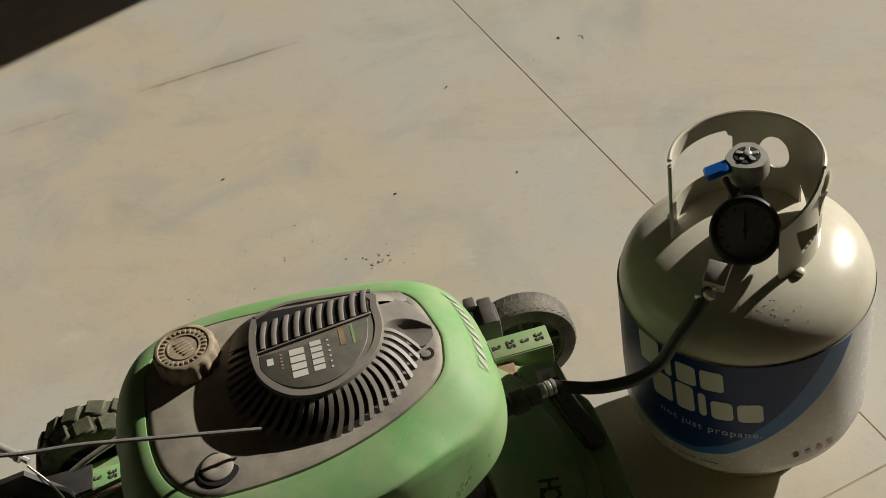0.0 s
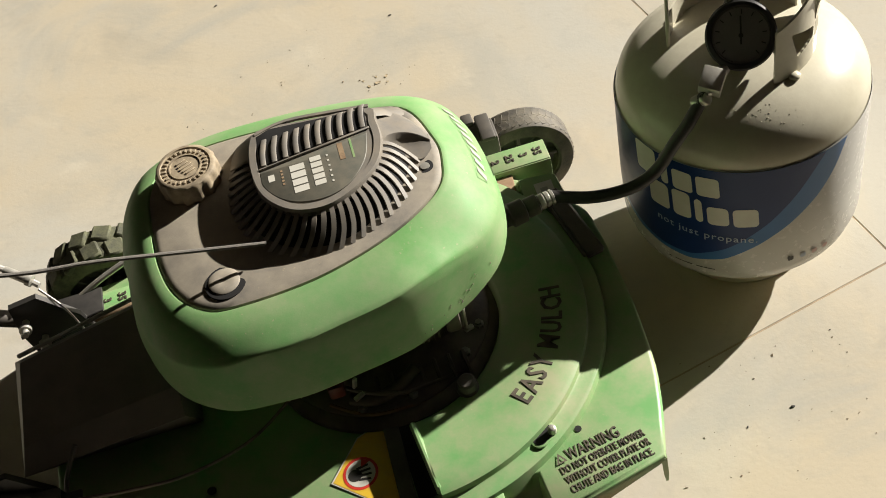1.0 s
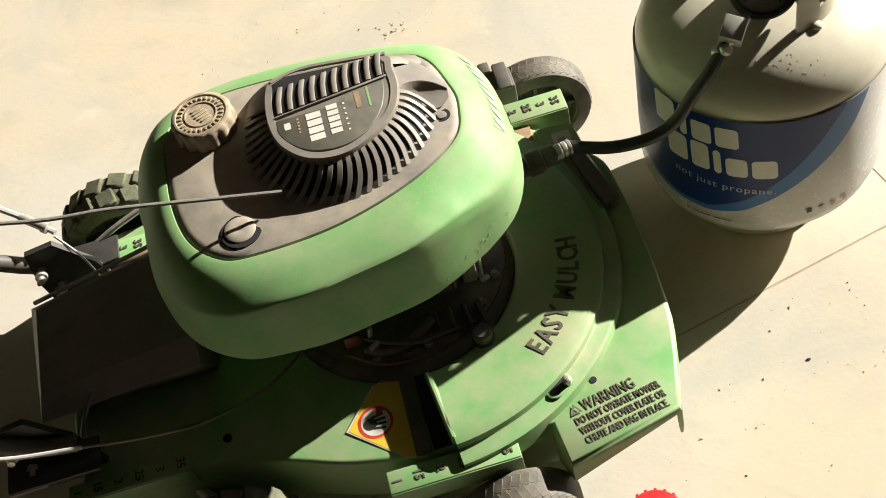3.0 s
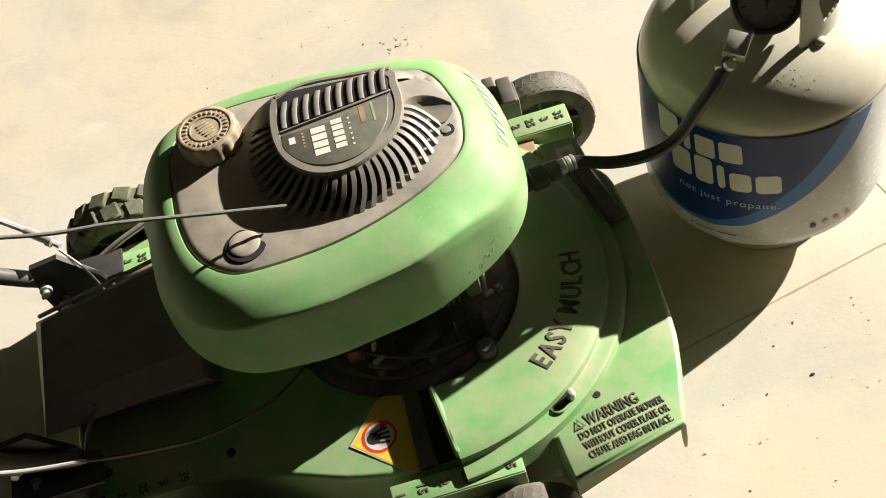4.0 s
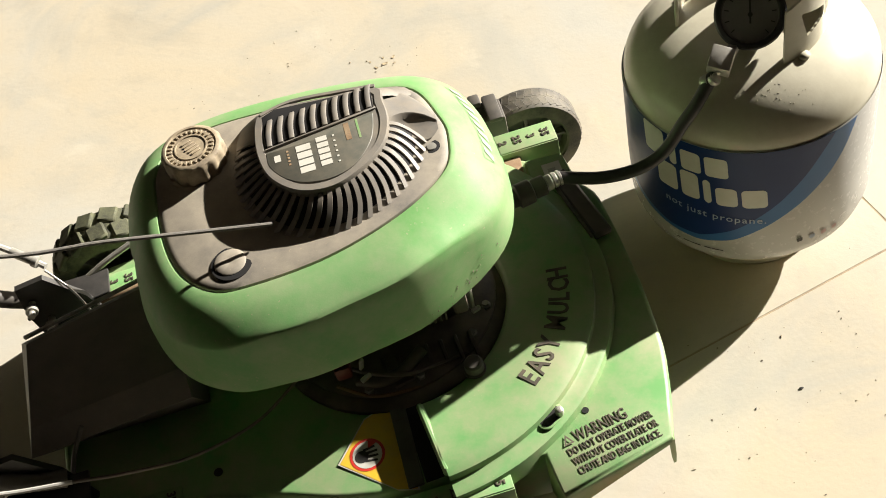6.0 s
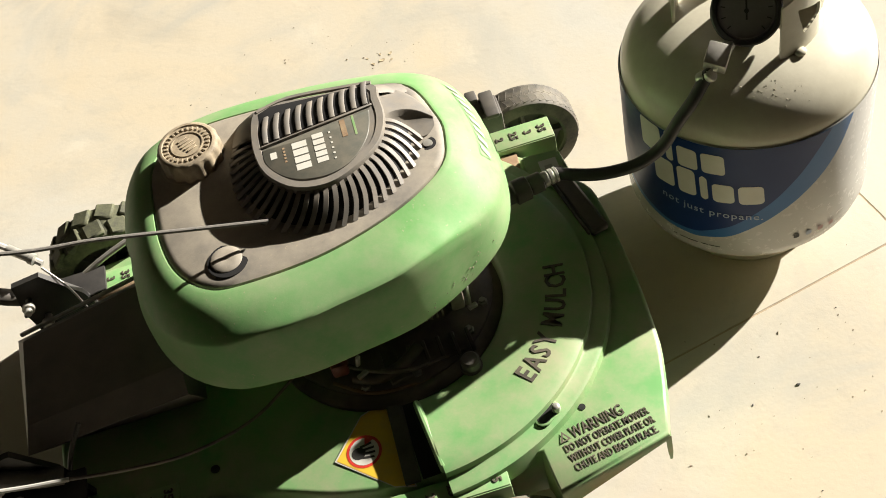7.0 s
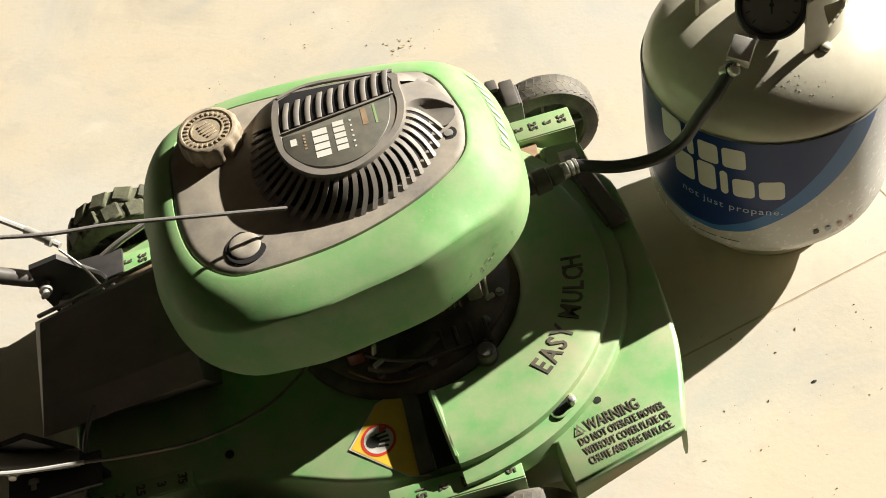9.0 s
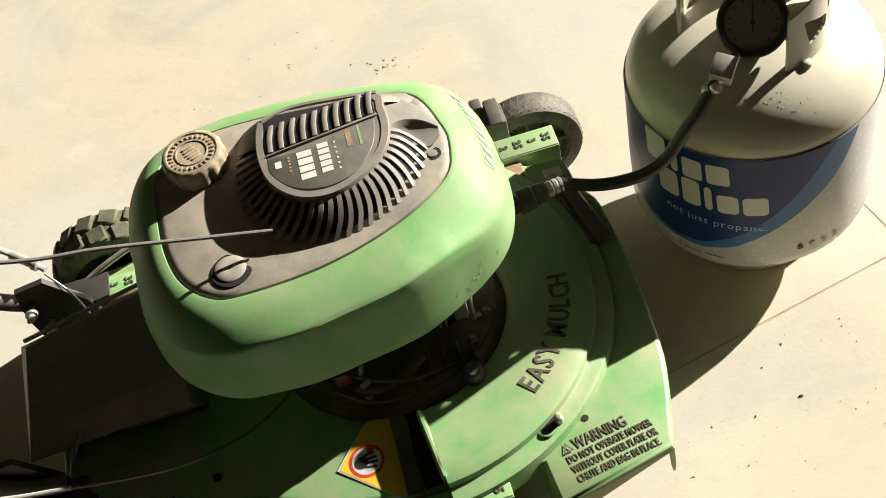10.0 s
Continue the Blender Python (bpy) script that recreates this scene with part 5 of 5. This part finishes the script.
def debris(name, seed, count, x0, x1, y0, y1, lo, hi, mat, label, clusters=()):
    r = random.Random(seed)
    bm = bmesh.new()
    for k in range(count):
        if clusters and r.random() < 0.75:
            cx, cy, s = clusters[r.randrange(len(clusters))]
            x, y = r.gauss(cx, s), r.gauss(cy, s)
        else:
            x, y = r.uniform(x0, x1), r.uniform(y0, y1)
        s = lo * (hi / lo) ** (r.random() ** 2.2)
        m = pose(x, y, s * 0.35, r.uniform(-25, 25), r.uniform(-25, 25), r.uniform(0, 360)) @ Matrix.Diagonal((s * r.uniform(0.6, 1.8), s * r.uniform(0.4, 1.0), s * r.uniform(0.3, 0.6), 1))
        b = bmesh.ops.create_icosphere(bm, subdivisions=1, radius=1.0, matrix=m)
        for v in b["verts"]:
            v.co += Vector((r.uniform(-1, 1), r.uniform(-1, 1), 0)) * s * 0.25
            v.co.z = max(v.co.z, 0.0002)
    return tagged(part(name, bm, mat, None, smooth=False), label, "debris", kind="stuff")


SPOTS = ((-0.59, 0.30, 0.03), (-0.72, 0.33, 0.05), (0.05, -0.33, 0.07), (-0.85, 0.2, 0.05), (0.1, -0.25, 0.06), (0.02, -0.42, 0.06))
debris("grit", 5, 120, -1.3, 0.5, -0.7, 1.1, 0.0006, 0.0018, CHIPS, "scattered tan grit and chips on the concrete", SPOTS)
debris("dark_crumbs", 9, 16, -1.3, 0.5, -0.7, 1.1, 0.0005, 0.0014, INK, "scattered dark crumbs on the concrete", SPOTS[2:])
# single leaf-like bits
for (x, y, s, a) in ((-0.596, 0.462, 0.005, 20), (-0.558, 0.767, 0.0055, 60), (-0.388, 0.52, 0.0045, 100), (0.07, -0.297, 0.0055, 10), (0.015, -0.33, 0.0035, 80), (-0.36, 0.92, 0.006, 130), (-0.93, 0.50, 0.005, 40)):
    bm = bmesh.new()
    bmesh.ops.create_icosphere(bm, subdivisions=2, radius=s * 0.45, matrix=Matrix.Diagonal((1.2, 0.6, 0.35, 1)))
    r = random.Random(int(a))
    for v in bm.verts:
        v.co *= 1 + r.uniform(-0.25, 0.3)
    lo = min(v.co.z for v in bm.verts)
    bm.transform(Matrix.Translation((0, 0, -lo)))
    ob = part("dirt_crumb", bm, INK, None, smooth=False)
    ob.matrix_basis = pose(x, y, 0, 0, 0, a)
    tagged(ob, "small dark dirt crumb lying on the concrete floor", "dirt crumb", "crumbs on the floor")

# curled dry flakes swept together, and a bent twig
def flake(length, width, seed):
    """A thin curled piece of dry leaf with a ragged edge, resting on two points."""
    r = random.Random(seed)
    rows = []
    for i in range(7):
        t = i / 6 - 0.5
        half = width * (0.25 + 0.75 * math.cos(t * 2.6)) * r.uniform(0.8, 1.15)
        rows.append([(t * length, half * q, 0.0006 + 0.05 * length * (2 * t) ** 2 + 0.12 * width * q * q) for q in (-1, -0.5, 0, 0.5, 1)])
    bm = loft(rows, False, False, False)
    low = [bm.verts.new(v.co - Vector((0, 0, 0.0005))) for v in list(bm.verts)]
    bm.verts.ensure_lookup_table()
    twin = {bm.verts[i]: low[i] for i in range(len(low))}
    rim = [e.verts[:] for e in bm.edges if e.is_boundary]
    for f in list(bm.faces):
        bm.faces.new([twin[v] for v in f.verts][::-1])
    for a, b in rim:
        bm.faces.new((a, b, twin[b], twin[a]))
    bmesh.ops.recalc_face_normals(bm, faces=bm.faces)
    return bm


LEAF = material("dry leaf", (0.56, 0.46, 0.31), 0.8, second=(0.44, 0.34, 0.21), scale=120, amount=0.8)
for k, (x, y, ln, a) in enumerate(((-0.586, 0.296, 0.013, 20), (-0.575, 0.312, 0.010, 75), (-0.599, 0.287, 0.009, -30), (-0.592, 0.310, 0.007, 120), (-0.570, 0.298, 0.006, 40), (-0.612, 0.300, 0.006, 150))):
    ob = part("leaf_flake", flake(ln * 0.72, ln * 0.24, k), LEAF, None)
    ob.matrix_basis = pose(x, y, 0, 0, 0, a)
    tagged(ob, "curled tan flake of dry leaf on the concrete", "leaf flake", "dry leaf flakes swept together")
twig = part("twig", tube([(-0.008, 0.004, 0.0010), (-0.003, 0.007, 0.0012), (0.004, 0.003, 0.0011), (0.006, -0.006, 0.0010)], 0.0006, 6, per=4), RUST, None)
twig.matrix_basis = pose(-0.316, 0.921, 0) @ Matrix.Diagonal((0.8, 0.8, 0.65, 1))
tagged(twig, "short bent dark twig lying on the concrete floor", "twig")

# ---- floor slabs, last ----
GAP = 0.0012
SX, SY = 2.6, 2.6
for i in range(-2, 4):
    for j in range(-3, 3):
        x0, x1 = JOINT_X + (i - 1) * SX + GAP, JOINT_X + i * SX - GAP
        y0, y1 = JOINT_Y + (j - 1) * SY + GAP, JOINT_Y + j * SY - GAP
        out = [(x0, y0), (x1, y0), (x1, y1), (x0, y1)]
        ins = lambda d: [(x0 + d, y0 + d), (x1 - d, y0 + d), (x1 - d, y1 - d), (x0 + d, y1 - d)]
        part("slab", loft([[(x, y, -0.03) for x, y in out], [(x, y, -0.0006) for x, y in out], [(x, y, 0.0) for x, y in ins(0.0005)]], False, True), CONCRETE, floor, smooth=False)
